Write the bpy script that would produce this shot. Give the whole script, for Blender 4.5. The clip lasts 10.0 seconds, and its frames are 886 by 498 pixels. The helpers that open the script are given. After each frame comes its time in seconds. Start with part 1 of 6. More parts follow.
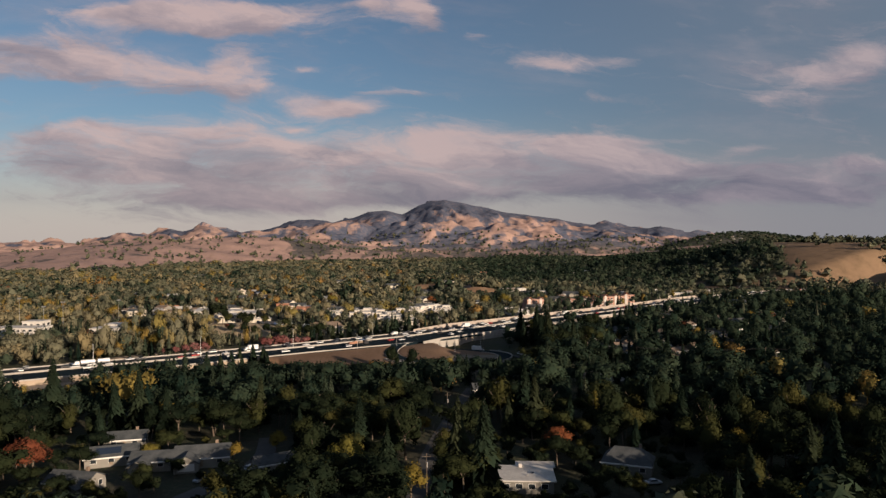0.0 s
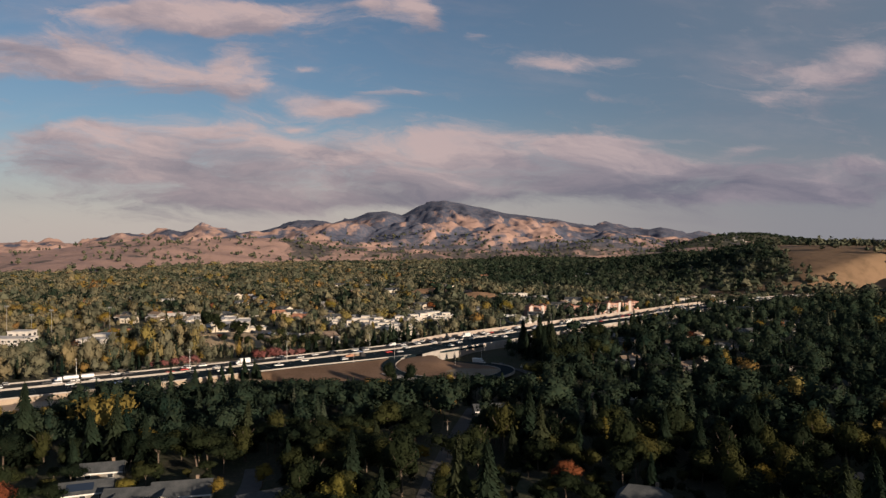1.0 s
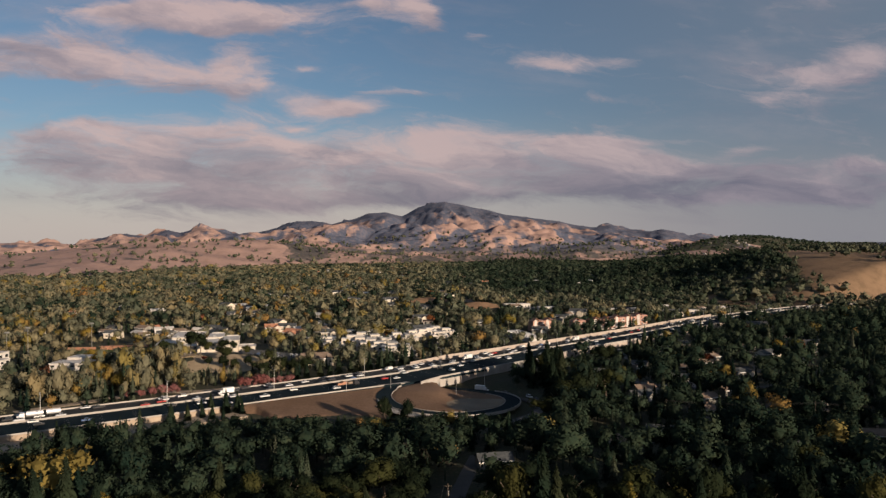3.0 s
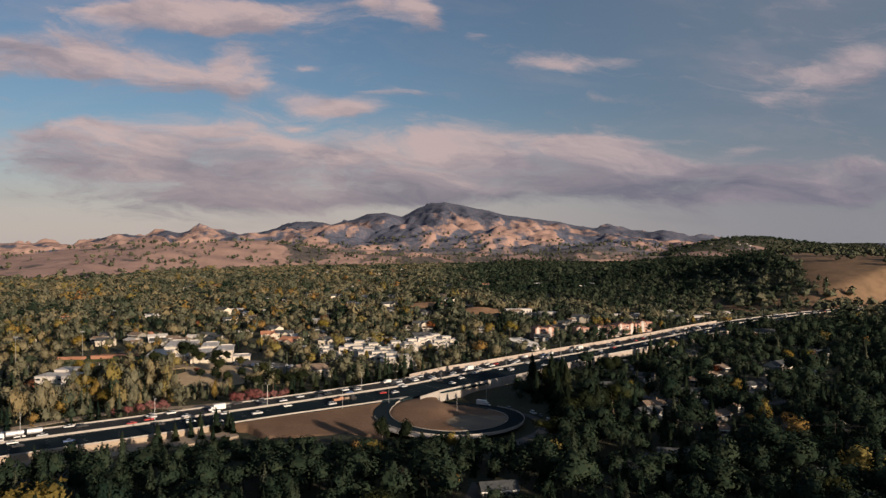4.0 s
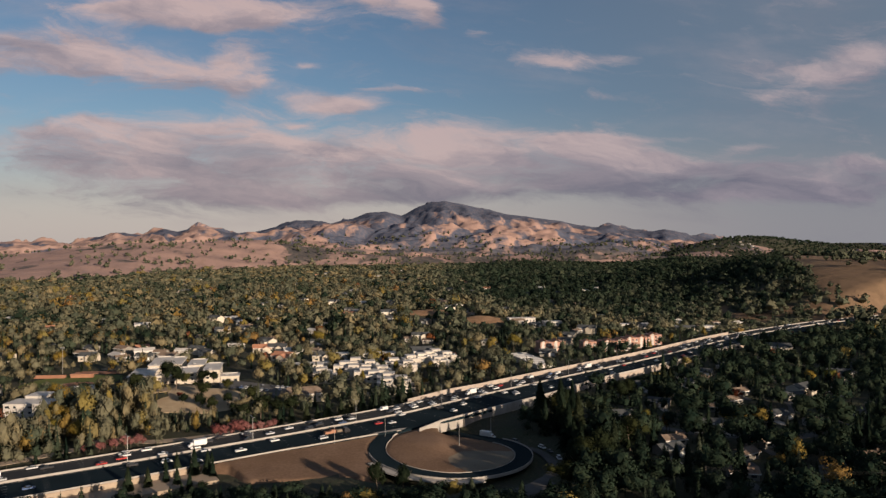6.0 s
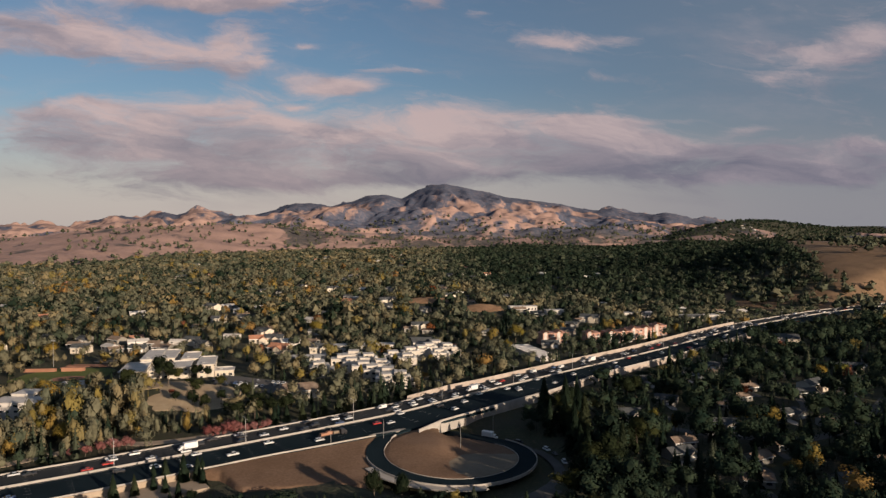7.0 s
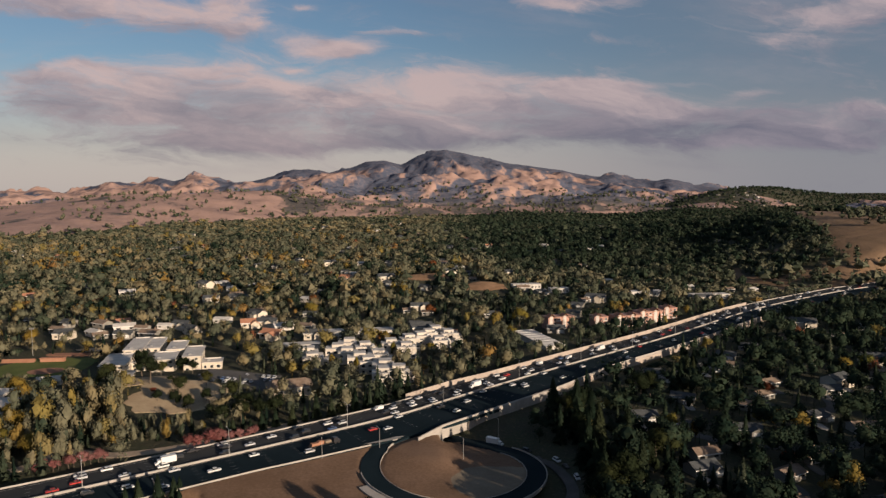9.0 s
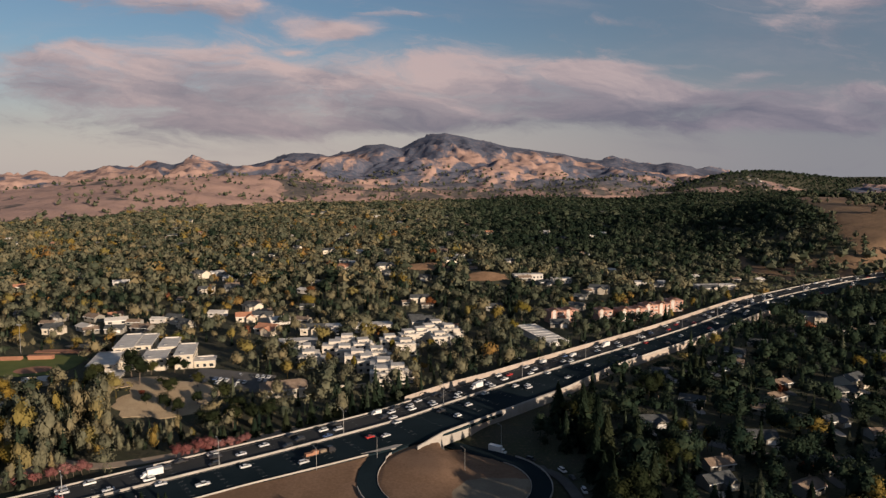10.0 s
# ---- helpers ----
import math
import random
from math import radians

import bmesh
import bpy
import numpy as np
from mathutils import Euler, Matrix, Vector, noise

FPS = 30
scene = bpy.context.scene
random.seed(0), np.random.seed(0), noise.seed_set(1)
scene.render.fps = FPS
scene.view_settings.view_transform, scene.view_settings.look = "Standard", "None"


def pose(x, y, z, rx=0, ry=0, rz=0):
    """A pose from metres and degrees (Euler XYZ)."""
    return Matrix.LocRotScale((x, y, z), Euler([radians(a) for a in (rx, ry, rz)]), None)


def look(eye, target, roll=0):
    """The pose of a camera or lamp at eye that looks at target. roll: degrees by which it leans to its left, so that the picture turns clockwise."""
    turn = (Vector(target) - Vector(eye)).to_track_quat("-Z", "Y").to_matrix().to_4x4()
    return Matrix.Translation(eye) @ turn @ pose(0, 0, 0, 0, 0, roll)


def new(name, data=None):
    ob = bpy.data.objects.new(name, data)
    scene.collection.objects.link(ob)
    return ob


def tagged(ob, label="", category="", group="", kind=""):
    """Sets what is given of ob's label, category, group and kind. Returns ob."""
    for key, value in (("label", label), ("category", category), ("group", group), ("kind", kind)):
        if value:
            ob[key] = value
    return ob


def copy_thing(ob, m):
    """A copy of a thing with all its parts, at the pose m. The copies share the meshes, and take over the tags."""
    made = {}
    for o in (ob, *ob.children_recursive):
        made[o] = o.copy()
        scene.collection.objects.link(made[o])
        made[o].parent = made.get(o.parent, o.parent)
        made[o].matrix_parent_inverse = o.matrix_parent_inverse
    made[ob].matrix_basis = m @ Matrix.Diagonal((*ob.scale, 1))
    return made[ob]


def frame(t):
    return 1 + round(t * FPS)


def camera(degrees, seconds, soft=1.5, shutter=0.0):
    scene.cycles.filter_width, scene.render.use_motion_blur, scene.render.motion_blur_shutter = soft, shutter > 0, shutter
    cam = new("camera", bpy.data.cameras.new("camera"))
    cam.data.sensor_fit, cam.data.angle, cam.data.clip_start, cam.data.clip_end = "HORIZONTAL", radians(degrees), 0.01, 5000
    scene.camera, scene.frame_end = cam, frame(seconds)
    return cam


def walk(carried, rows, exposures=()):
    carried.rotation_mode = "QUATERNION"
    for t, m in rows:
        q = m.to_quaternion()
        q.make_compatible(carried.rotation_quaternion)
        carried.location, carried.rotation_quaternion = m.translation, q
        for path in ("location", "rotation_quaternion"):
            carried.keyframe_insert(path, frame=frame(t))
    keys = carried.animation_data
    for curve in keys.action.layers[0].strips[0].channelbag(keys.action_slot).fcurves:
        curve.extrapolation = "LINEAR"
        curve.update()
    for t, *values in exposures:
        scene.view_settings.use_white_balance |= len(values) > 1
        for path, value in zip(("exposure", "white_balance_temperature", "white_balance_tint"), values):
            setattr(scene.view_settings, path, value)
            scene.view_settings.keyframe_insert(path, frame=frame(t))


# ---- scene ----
cam = camera(65.8, 10.0, soft=1.4)
PATH = [
    (0, (0.735, 5.909, 63.287), (0.735, 7.909, 63.283), -0.43),
    (0.5, (0.822, 14.307, 66.173), (0.822, 16.307, 66.169), -0.39),
    (1, (0.870, 22.557, 69.048), (0.870, 24.557, 69.044), -0.35),
    (1.5, (0.882, 30.679, 71.915), (0.882, 32.679, 71.911), -0.31),
    (2, (0.862, 38.690, 74.776), (0.862, 40.690, 74.772), -0.28),
    (2.5, (0.812, 46.607, 77.634), (0.812, 48.607, 77.630), -0.25),
    (4, (0.519, 69.975, 86.211), (0.519, 71.975, 86.206), -0.17),
    (4.5, (0.384, 77.697, 89.078), (0.384, 79.697, 89.073), -0.15),
    (5, (0.236, 85.413, 91.953), (0.236, 87.413, 91.948), -0.13),
    (5.5, (0.079, 93.143, 94.839), (0.079, 95.143, 94.833), -0.11),
    (5.8, (-0.019, 97.794, 96.576), (-0.019, 99.794, 96.569), -0.10),
    (6.2, (-0.152, 104.020, 98.901), (-0.152, 106.020, 98.879), -0.09),
    (7, (-0.421, 116.588, 103.582), (-0.421, 118.588, 103.518), -0.07),
    (7.5, (-0.585, 124.548, 106.533), (-0.585, 126.548, 106.442), -0.07),
    (8, (-0.744, 132.610, 109.505), (-0.744, 134.610, 109.388), -0.06),
    (8.5, (-0.892, 140.792, 112.502), (-0.892, 142.792, 112.360), -0.06),
    (9, (-1.028, 149.111, 115.525), (-1.028, 151.111, 115.358), -0.06),
    (9.5, (-1.148, 157.585, 118.577), (-1.148, 159.585, 118.384), -0.06),
    (10, (-1.248, 166.232, 121.661), (-1.248, 168.232, 121.444), -0.06),
]
walk(cam, [(t, look(eye, aim, roll)) for t, eye, aim, roll in PATH], [(0.0, 0.54), (10.0, 0.54)])

# ---- sun, sky and clouds ----
SUN_FROM = Vector((0.69, -0.72, 0.205)).normalized()     # towards the low sun, right of and behind the flight
sun = new("sun", bpy.data.lights.new("sun", "SUN"))
sun.data.energy, sun.data.angle, sun.data.color = 5.0, radians(0.6), (1.0, 0.80, 0.61)
sun.matrix_world = look((0, 0, 900), Vector((0, 0, 900)) - SUN_FROM * 100)

world = bpy.data.worlds.new("sky")
scene.world = world
world.use_nodes = True


class Nodes:
    """Short hand for building a node tree."""

    def __init__(self, tree):
        self.t = tree
        tree.nodes.clear()

    def n(self, kind, ins=(), op=""):
        node = self.t.nodes.new(kind)
        if op:
            node.operation = op
        for key, v in dict(ins).items():
            if isinstance(v, bpy.types.NodeSocket):
                self.t.links.new(v, node.inputs[key])
            else:
                node.inputs[key].default_value = v
        return node

    def math(self, op, a, b=0.0, c=0.0, clamp=False):
        node = self.n("ShaderNodeMath", {0: a, 1: b, 2: c}, op)
        node.use_clamp = clamp
        return node.outputs[0]

    def vec(self, op, a, b=(0, 0, 0)):
        node = self.n("ShaderNodeVectorMath", {0: a, 1: b}, op)
        return node.outputs["Value"] if op in ("LENGTH", "DOT_PRODUCT") else node.outputs[0]

    def noise(self, vector, scale, detail=4.0, rough=0.55, distortion=0.0):
        return self.n("ShaderNodeTexNoise", {"Vector": vector, "Scale": scale, "Detail": detail, "Roughness": rough,
                                             "Distortion": distortion}).outputs[0]

    def smooth(self, x, a, b, lo=0.0, hi=1.0):
        node = self.n("ShaderNodeMapRange", {0: x, 1: a, 2: b, 3: lo, 4: hi})
        node.interpolation_type = "SMOOTHSTEP"
        return node.outputs[0]

    def mix(self, f, a, b, blend="MIX"):
        node = self.n("ShaderNodeMix", {0: f, 6: a, 7: b})
        node.data_type, node.blend_type = "RGBA", blend
        return node.outputs[2]

    def attribute(self, name):
        node = self.n("ShaderNodeAttribute")
        node.attribute_name = name
        return node.outputs["Fac"]

    def ramp(self, f, stops, interp="LINEAR"):
        node = self.n("ShaderNodeValToRGB", {0: f})
        el = node.color_ramp.elements
        node.color_ramp.interpolation = interp
        while len(el) < len(stops):
            el.new(0.5)
        for e, (p, c) in zip(el, stops):
            e.position, e.color = p, (*c, 1)
        return node.outputs[0]


def build_sky():
    w = Nodes(world.node_tree)
    sky = w.n("ShaderNodeTexSky")
    sky.sky_type, sky.sun_disc, sky.sun_elevation, sky.sun_rotation = "NISHITA", False, radians(15.0), math.atan2(SUN_FROM.x, SUN_FROM.y)
    sky.altitude, sky.air_density, sky.dust_density, sky.ozone_density = 100, 1.0, 1.0, 2.5
    way = w.n("ShaderNodeTexCoord").outputs["Generated"]
    sep = w.n("ShaderNodeSeparateXYZ", {0: way})
    ahead = w.math("MAXIMUM", w.math("ABSOLUTE", sep.outputs[1]), 0.15)
    u, v = w.math("DIVIDE", sep.outputs[0], ahead), w.math("DIVIDE", sep.outputs[2], ahead)
    flat = w.n("ShaderNodeCombineXYZ", {0: u, 1: v, 2: 0.0}).outputs[0]
    # uneven outlines: two scales of warp, wider than high; the banks sink a little to the right
    tilted = w.n("ShaderNodeCombineXYZ", {0: u, 1: w.math("MULTIPLY_ADD", u, 0.08, v), 2: 0.0}).outputs[0]
    stretched = w.vec("MULTIPLY", tilted, (1.0, 2.6, 1.0))
    warp = w.n("ShaderNodeTexNoise", {"Vector": stretched, "Scale": 5.0, "Detail": 6.0, "Roughness": 0.6}).outputs[1]
    warp = w.vec("MULTIPLY", w.vec("SUBTRACT", warp, (0.5, 0.5, 0.5)), (0.13, 0.040, 0.0))
    place = w.vec("ADD", flat, warp)
    # cloud banks: centre across, centre up, half width, half height
    low_banks = ((-523, 166, 124, 30), (-408, 156, 149, 35), (-292, 135, 140, 37), (-375, 100, 215, 35), (-185, 100, 190, 41),
                 (-152, 78, 272, 21), (-573, 135, 91, 18), (-20, 115, 165, 33), (13, 156, 107, 26), (145, 141, 157, 30),
                 (244, 115, 198, 36), (302, 86, 272, 28), (450, 100, 190, 25), (574, 78, 157, 21), (285, 156, 99, 8),
                 (434, 139, 41, 10))
    high_banks = ((-597, 300, 107, 26), (-498, 270, 124, 25), (-391, 251, 78, 23), (-630, 265, 99, 15), (-292, 271, 41, 35),
                 (-276, 238, 45, 20), (-424, 346, 140, 25), (-251, 344, 124, 20), (-325, 325, 91, 10), (-197, 215, 50, 15),
                 (-144, 201, 54, 18), (-86, 232, 58, 8), (-211, 177, 21, 6), (-201, 263, 20, 7), (-32, 337, 28, 30),
                 (178, 265, 83, 15), (269, 273, 50, 10), (236, 219, 43, 10), (558, 255, 132, 26), (508, 218, 91, 20),
                 (624, 276, 66, 21), (628, 115, 50, 13), (46, 300, 20, 8), (-102, 356, 50, 10))
    mass, upper = 0.0, 0.0
    for cx, cy, rx, ry in (*low_banks, *high_banks):
        local = w.vec("MULTIPLY", w.vec("SUBTRACT", place, (cx / 1000, cy / 1000, 0.0)), (900 / rx, 900 / ry, 0.0))
        here = w.math("MULTIPLY", w.math("EXPONENT", w.math("MULTIPLY", w.vec("DOT_PRODUCT", local, local), -1.4)), min(1.0, 0.52 + 0.022 * ry) * ((1.2 if cx < 0 else 0.85) if cy > 190 else 1.0))
        rise = w.n("ShaderNodeSeparateXYZ", {0: local}).outputs[1]
        upper = w.math("MULTIPLY_ADD", here, rise, upper)
        mass = w.math("ADD", here, mass)
    upper = w.math("DIVIDE", upper, w.math("ADD", mass, 0.05))
    drift = w.vec("MULTIPLY", w.vec("ADD", tilted, w.vec("MULTIPLY", warp, (1.2, 1.2, 0))), (1.0, 3.4, 1.0))
    fine = w.noise(drift, 6.0, 11.0, 0.64, 0.5)
    high = w.noise(w.vec("MULTIPLY", tilted, (1.0, 3.6, 1.0)), 3.0, 7.0, 0.6, 0.3)
    body = w.math("MULTIPLY_ADD", w.math("SUBTRACT", fine, 0.5), 3.1, w.math("MINIMUM", mass, 1.10))
    ahead_side = w.smooth(sep.outputs[1], -0.25, 0.25)
    cover = w.math("MULTIPLY", w.smooth(body, 0.10, 1.25), 0.88)
    wisps = w.math("MULTIPLY", w.smooth(high, 0.46, 0.82), 0.34)
    cover = w.math("MAXIMUM", cover, wisps)
    # pink towards the tops, which catch the low sun, mauve grey underneath
    lit = w.noise(w.vec("ADD", drift, (3.1, 0.35, 0)), 5.0, 7.0, 0.62, 0.3)
    sunk = w.math("MULTIPLY_ADD", w.smooth(v, 0.07, 0.19, 1.0, 0.0), 0.50, 0.16)
    thick = w.math("MULTIPLY_ADD", upper, -0.26, w.math("MULTIPLY_ADD", w.math("SUBTRACT", 0.5, lit), 2.4, sunk), clamp=True)
    tint = w.ramp(thick, ((0.0, (0.405, 0.298, 0.282)), (0.45, (0.245, 0.196, 0.210)), (1.0, (0.135, 0.120, 0.148))))
    base = w.n("ShaderNodeVectorMath", {0: sky.outputs[0], 3: SKY_GAIN}, "SCALE").outputs[0]
    # the low haze along the horizon
    base = w.mix(w.smooth(u, -0.15, 0.65, 0.0, 0.75), base, (0.112, 0.138, 0.178, 1))
    band = w.math("MULTIPLY", w.smooth(v, 0.02, 0.21, 1.0, 0.0), ahead_side)
    haze = w.mix(w.smooth(u, -0.3, 0.6), (0.365, 0.315, 0.295, 1), (0.192, 0.186, 0.202, 1))
    base = w.mix(w.math("MULTIPLY", band, 0.85), base, haze)
    # greyer away from the sunset's side
    tint = w.mix(w.smooth(u, -0.3, 0.6, 0.0, 0.8), tint, w.mix(1.0, tint, (0.74, 0.84, 0.95, 1), "MULTIPLY"))
    colour = w.mix(cover, base, tint)
    out = w.n("ShaderNodeBackground", {"Color": colour, "Strength": 1.0})
    w.t.links.new(out.outputs[0], w.n("ShaderNodeOutputWorld").inputs[0])


SKY_GAIN = 0.053
build_sky()

# ---- materials ----


def material(name, build, rough=0.85, metal=0.0, spec=0.3, thin=0.0):
    """A node material; build(w, place) returns the colour and, if it likes, a height for the bump and its depth."""
    m = bpy.data.materials.new(name)
    m.use_nodes = True
    w = Nodes(m.node_tree)
    place = w.n("ShaderNodeNewGeometry").outputs["Position"]
    got = build(w, place)
    colour, height, depth = got if isinstance(got, tuple) and len(got) == 3 else (got, None, 0)
    ins = {"Base Color": colour, "Roughness": rough, "Metallic": metal, "Specular IOR Level": spec}
    if height is not None:
        ins["Normal"] = w.n("ShaderNodeBump", {"Height": height, "Distance": depth, "Strength": 0.8}).outputs[0]
    surface = w.n("ShaderNodeBsdfPrincipled", ins).outputs[0]
    if thin:
        surface = w.n("ShaderNodeMixShader", {0: thin, 1: surface, 2: w.n("ShaderNodeBsdfTranslucent", {"Color": colour}).outputs[0]}).outputs[0]
    w.t.links.new(surface, w.n("ShaderNodeOutputMaterial").inputs[0])
    return m


def rgb(*c):
    return (*c, 1.0)


def mottled(a, b, scale=0.4, fine=6.0, depth=0.02):
    """Two colours mixed by broad stains and a fine grain."""
    def build(w, p):
        broad, grain = w.noise(p, scale, 4.0, 0.6), w.noise(p, fine, 3.0, 0.6)
        f = w.math("MULTIPLY_ADD", grain, 0.4, w.math("MULTIPLY", broad, 0.6))
        return w.mix(w.smooth(f, 0.35, 0.65), rgb(*a), rgb(*b)), grain, depth
    return build


def painted(a, b):
    """A plain colour that differs a little from thing to thing and is dulled by dust."""
    def build(w, p):
        r = w.n("ShaderNodeObjectInfo").outputs["Random"]
        return w.mix(w.math("MULTIPLY_ADD", w.noise(p, 0.9), 0.5, w.math("MULTIPLY", r, 0.5)), rgb(*a), rgb(*b))
    return build


def ground_colour(w, p):
    cover = w.attribute("grass")
    brush = w.attribute("brush")
    broad, mid, grain = w.noise(p, 0.006, 5.0, 0.6), w.noise(p, 0.05, 5.0, 0.62), w.noise(p, 0.7, 4.0, 0.6)
    soil = w.mix(w.smooth(mid, 0.35, 0.65), rgb(0.054, 0.052, 0.038), rgb(0.050, 0.056, 0.034))
    soil = w.mix(w.smooth(grain, 0.5, 0.75), soil, rgb(0.105, 0.083, 0.055))
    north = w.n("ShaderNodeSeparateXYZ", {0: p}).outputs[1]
    # distance haze put into the colour: far grass turns paler and pinker
    hazed_grass = w.mix(w.smooth(broad, 0.36, 0.64), rgb(0.360, 0.240, 0.205), rgb(0.315, 0.212, 0.184))
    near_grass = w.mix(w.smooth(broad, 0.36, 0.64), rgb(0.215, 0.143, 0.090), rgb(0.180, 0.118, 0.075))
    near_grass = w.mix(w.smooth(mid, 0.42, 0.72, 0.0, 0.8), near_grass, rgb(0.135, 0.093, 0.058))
    hazed_grass = w.mix(w.smooth(mid, 0.45, 0.75, 0.0, 0.6), hazed_grass, rgb(0.250, 0.170, 0.122))
    grass = w.mix(w.smooth(north, 1550.0, 1950.0), near_grass, hazed_grass)
    grass = w.mix(w.smooth(grain, 0.45, 0.8, 0.0, 0.4), grass, w.mix(1.0, grass, rgb(0.66, 0.64, 0.60), "MULTIPLY"))
    # mountain haze is put into the scrub's colour as blue-violet, browner nearer
    hazed_scrub = w.mix(w.smooth(mid, 0.4, 0.7), rgb(0.066, 0.080, 0.118), rgb(0.122, 0.112, 0.138))
    hazed_scrub = w.mix(w.smooth(north, 3300.0, 3800.0, 0.85, 0.0), hazed_scrub, w.mix(w.smooth(mid, 0.4, 0.7), rgb(0.080, 0.073, 0.064), rgb(0.150, 0.116, 0.096)))
    patch = w.math("ADD", brush, w.math("MULTIPLY", w.math("SUBTRACT", w.noise(w.vec("MULTIPLY", p, (1.0, 0.45, 1.0)), 0.0095, 9.0, 0.60, 0.7), 0.5), 2.3))
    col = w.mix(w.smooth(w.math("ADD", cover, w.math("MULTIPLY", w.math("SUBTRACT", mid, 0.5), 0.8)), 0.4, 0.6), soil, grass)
    col = w.mix(w.smooth(patch, 0.38, 0.74), col, hazed_scrub)
    return col, w.math("ADD", grain, w.math("MULTIPLY", mid, 4.0)), 0.5


def earth_colour(w, p):
    dirt, grain, depth = mottled((0.125, 0.078, 0.050), (0.180, 0.116, 0.079), 0.035, 0.8, 0.08)(w, p)
    stones = mottled((0.15, 0.125, 0.095), (0.215, 0.18, 0.135), 0.06, 1.6, 0.05)(w, p)[0]
    return w.mix(w.smooth(w.math("MULTIPLY_ADD", grain, 0.3, w.attribute("gravel")), 0.45, 0.75), dirt, stones), grain, depth


def leaf_colour(stops, use_hue=True):
    def build(w, p):
        f = w.attribute("hue") if use_hue else w.n("ShaderNodeObjectInfo").outputs["Random"]
        island = w.n("ShaderNodeNewGeometry").outputs["Random Per Island"]
        col = w.ramp(f, stops)
        col = w.mix(1.0, col, w.ramp(island, ((0.0, (0.88, 0.90, 0.92)), (0.7, (1.0, 1.0, 1.0)), (1.0, (1.12, 1.10, 1.05)))), "MULTIPLY")
        return w.mix(w.smooth(w.noise(p, 0.35, 3.0), 0.42, 0.7, 0.0, 0.25 if use_hue else 0.10), col, rgb(0.050, 0.047, 0.022))
    return build


# the darkest stops carry the shade of the near-side and valley woods
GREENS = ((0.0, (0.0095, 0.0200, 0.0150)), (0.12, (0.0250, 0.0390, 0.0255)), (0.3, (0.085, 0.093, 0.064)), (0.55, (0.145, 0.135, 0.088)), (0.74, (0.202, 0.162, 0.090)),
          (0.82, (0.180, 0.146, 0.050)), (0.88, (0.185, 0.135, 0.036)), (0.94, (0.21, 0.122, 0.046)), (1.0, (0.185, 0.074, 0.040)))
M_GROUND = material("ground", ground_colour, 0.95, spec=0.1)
M_WOODS = material("woods_foliage", leaf_colour(GREENS), 0.95, spec=0.02, thin=0.12)
# shade over the near trees is put into these very dark greens
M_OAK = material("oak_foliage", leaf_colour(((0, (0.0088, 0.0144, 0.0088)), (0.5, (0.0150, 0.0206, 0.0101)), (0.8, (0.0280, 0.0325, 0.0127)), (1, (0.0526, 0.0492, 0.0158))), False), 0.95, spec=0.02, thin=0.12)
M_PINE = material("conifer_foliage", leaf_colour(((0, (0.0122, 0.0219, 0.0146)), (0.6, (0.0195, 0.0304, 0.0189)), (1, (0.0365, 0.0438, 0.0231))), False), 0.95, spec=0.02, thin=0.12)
M_GOLD = material("golden_foliage", leaf_colour(((0.0, (0.095, 0.095, 0.024)), (0.5, (0.15, 0.115, 0.026)), (1.0, (0.21, 0.125, 0.026))), False), 0.95, spec=0.02, thin=0.12)
M_RUST = material("rust_foliage", leaf_colour(((0.0, (0.15, 0.075, 0.026)), (0.5, (0.14, 0.05, 0.022)), (1.0, (0.12, 0.035, 0.022))), False), 0.95, spec=0.02, thin=0.12)
M_RED = material("crimson_foliage", leaf_colour(((0.0, (0.145, 0.050, 0.048)), (1.0, (0.20, 0.095, 0.090))), False), 0.95, spec=0.02, thin=0.12)
M_BARK = material("bark", mottled((0.075, 0.055, 0.042), (0.14, 0.115, 0.09), 1.5, 9.0, 0.04), 0.95, spec=0.1)
M_TAR_NEW = material("fresh_asphalt", mottled((0.007, 0.014, 0.018), (0.012, 0.021, 0.027), 0.05, 3.0, 0.01), 0.9, spec=0.05)
M_TAR_OLD = material("worn_asphalt", mottled((0.028, 0.031, 0.033), (0.044, 0.045, 0.046), 0.05, 3.0, 0.01), 0.85, spec=0.12)
M_STREET = material("street_asphalt", mottled((0.065, 0.063, 0.062), (0.10, 0.095, 0.09), 0.1, 3.0, 0.01), 0.85, spec=0.2)
M_CONCRETE = material("concrete", mottled((0.27, 0.25, 0.225), (0.37, 0.34, 0.31), 0.12, 2.5, 0.01), 0.85, spec=0.2)
M_WALL = material("tan_concrete", mottled((0.29, 0.24, 0.205), (0.37, 0.315, 0.27), 0.15, 2.5, 0.02), 0.88, spec=0.2)
M_PAINT = material("road_paint", mottled((0.26, 0.26, 0.25), (0.40, 0.39, 0.37), 1.0, 6.0, 0.0), 0.6)
M_DIRT = material("bare_dirt", earth_colour, 0.95, spec=0.1)
M_DRY = material("dry_grass", mottled((0.30, 0.225, 0.145), (0.42, 0.33, 0.22), 0.07, 1.2, 0.06), 0.95, spec=0.1)
M_SAND = material("sandy_soil", mottled((0.27, 0.21, 0.155), (0.36, 0.29, 0.22), 0.08, 1.5, 0.05), 0.95, spec=0.1)
M_SLOPE = material("bare_clay_slope", mottled((0.19, 0.115, 0.068), (0.31, 0.195, 0.12), 0.09, 1.2, 0.08), 0.95, spec=0.1)
M_TURF = material("turf", mottled((0.085, 0.105, 0.032), (0.13, 0.145, 0.045), 0.06, 2.0, 0.03), 0.9, spec=0.1)
M_CLAY = material("infield_clay", mottled((0.27, 0.135, 0.085), (0.33, 0.175, 0.115), 0.2, 2.0, 0.02), 0.95, spec=0.1)
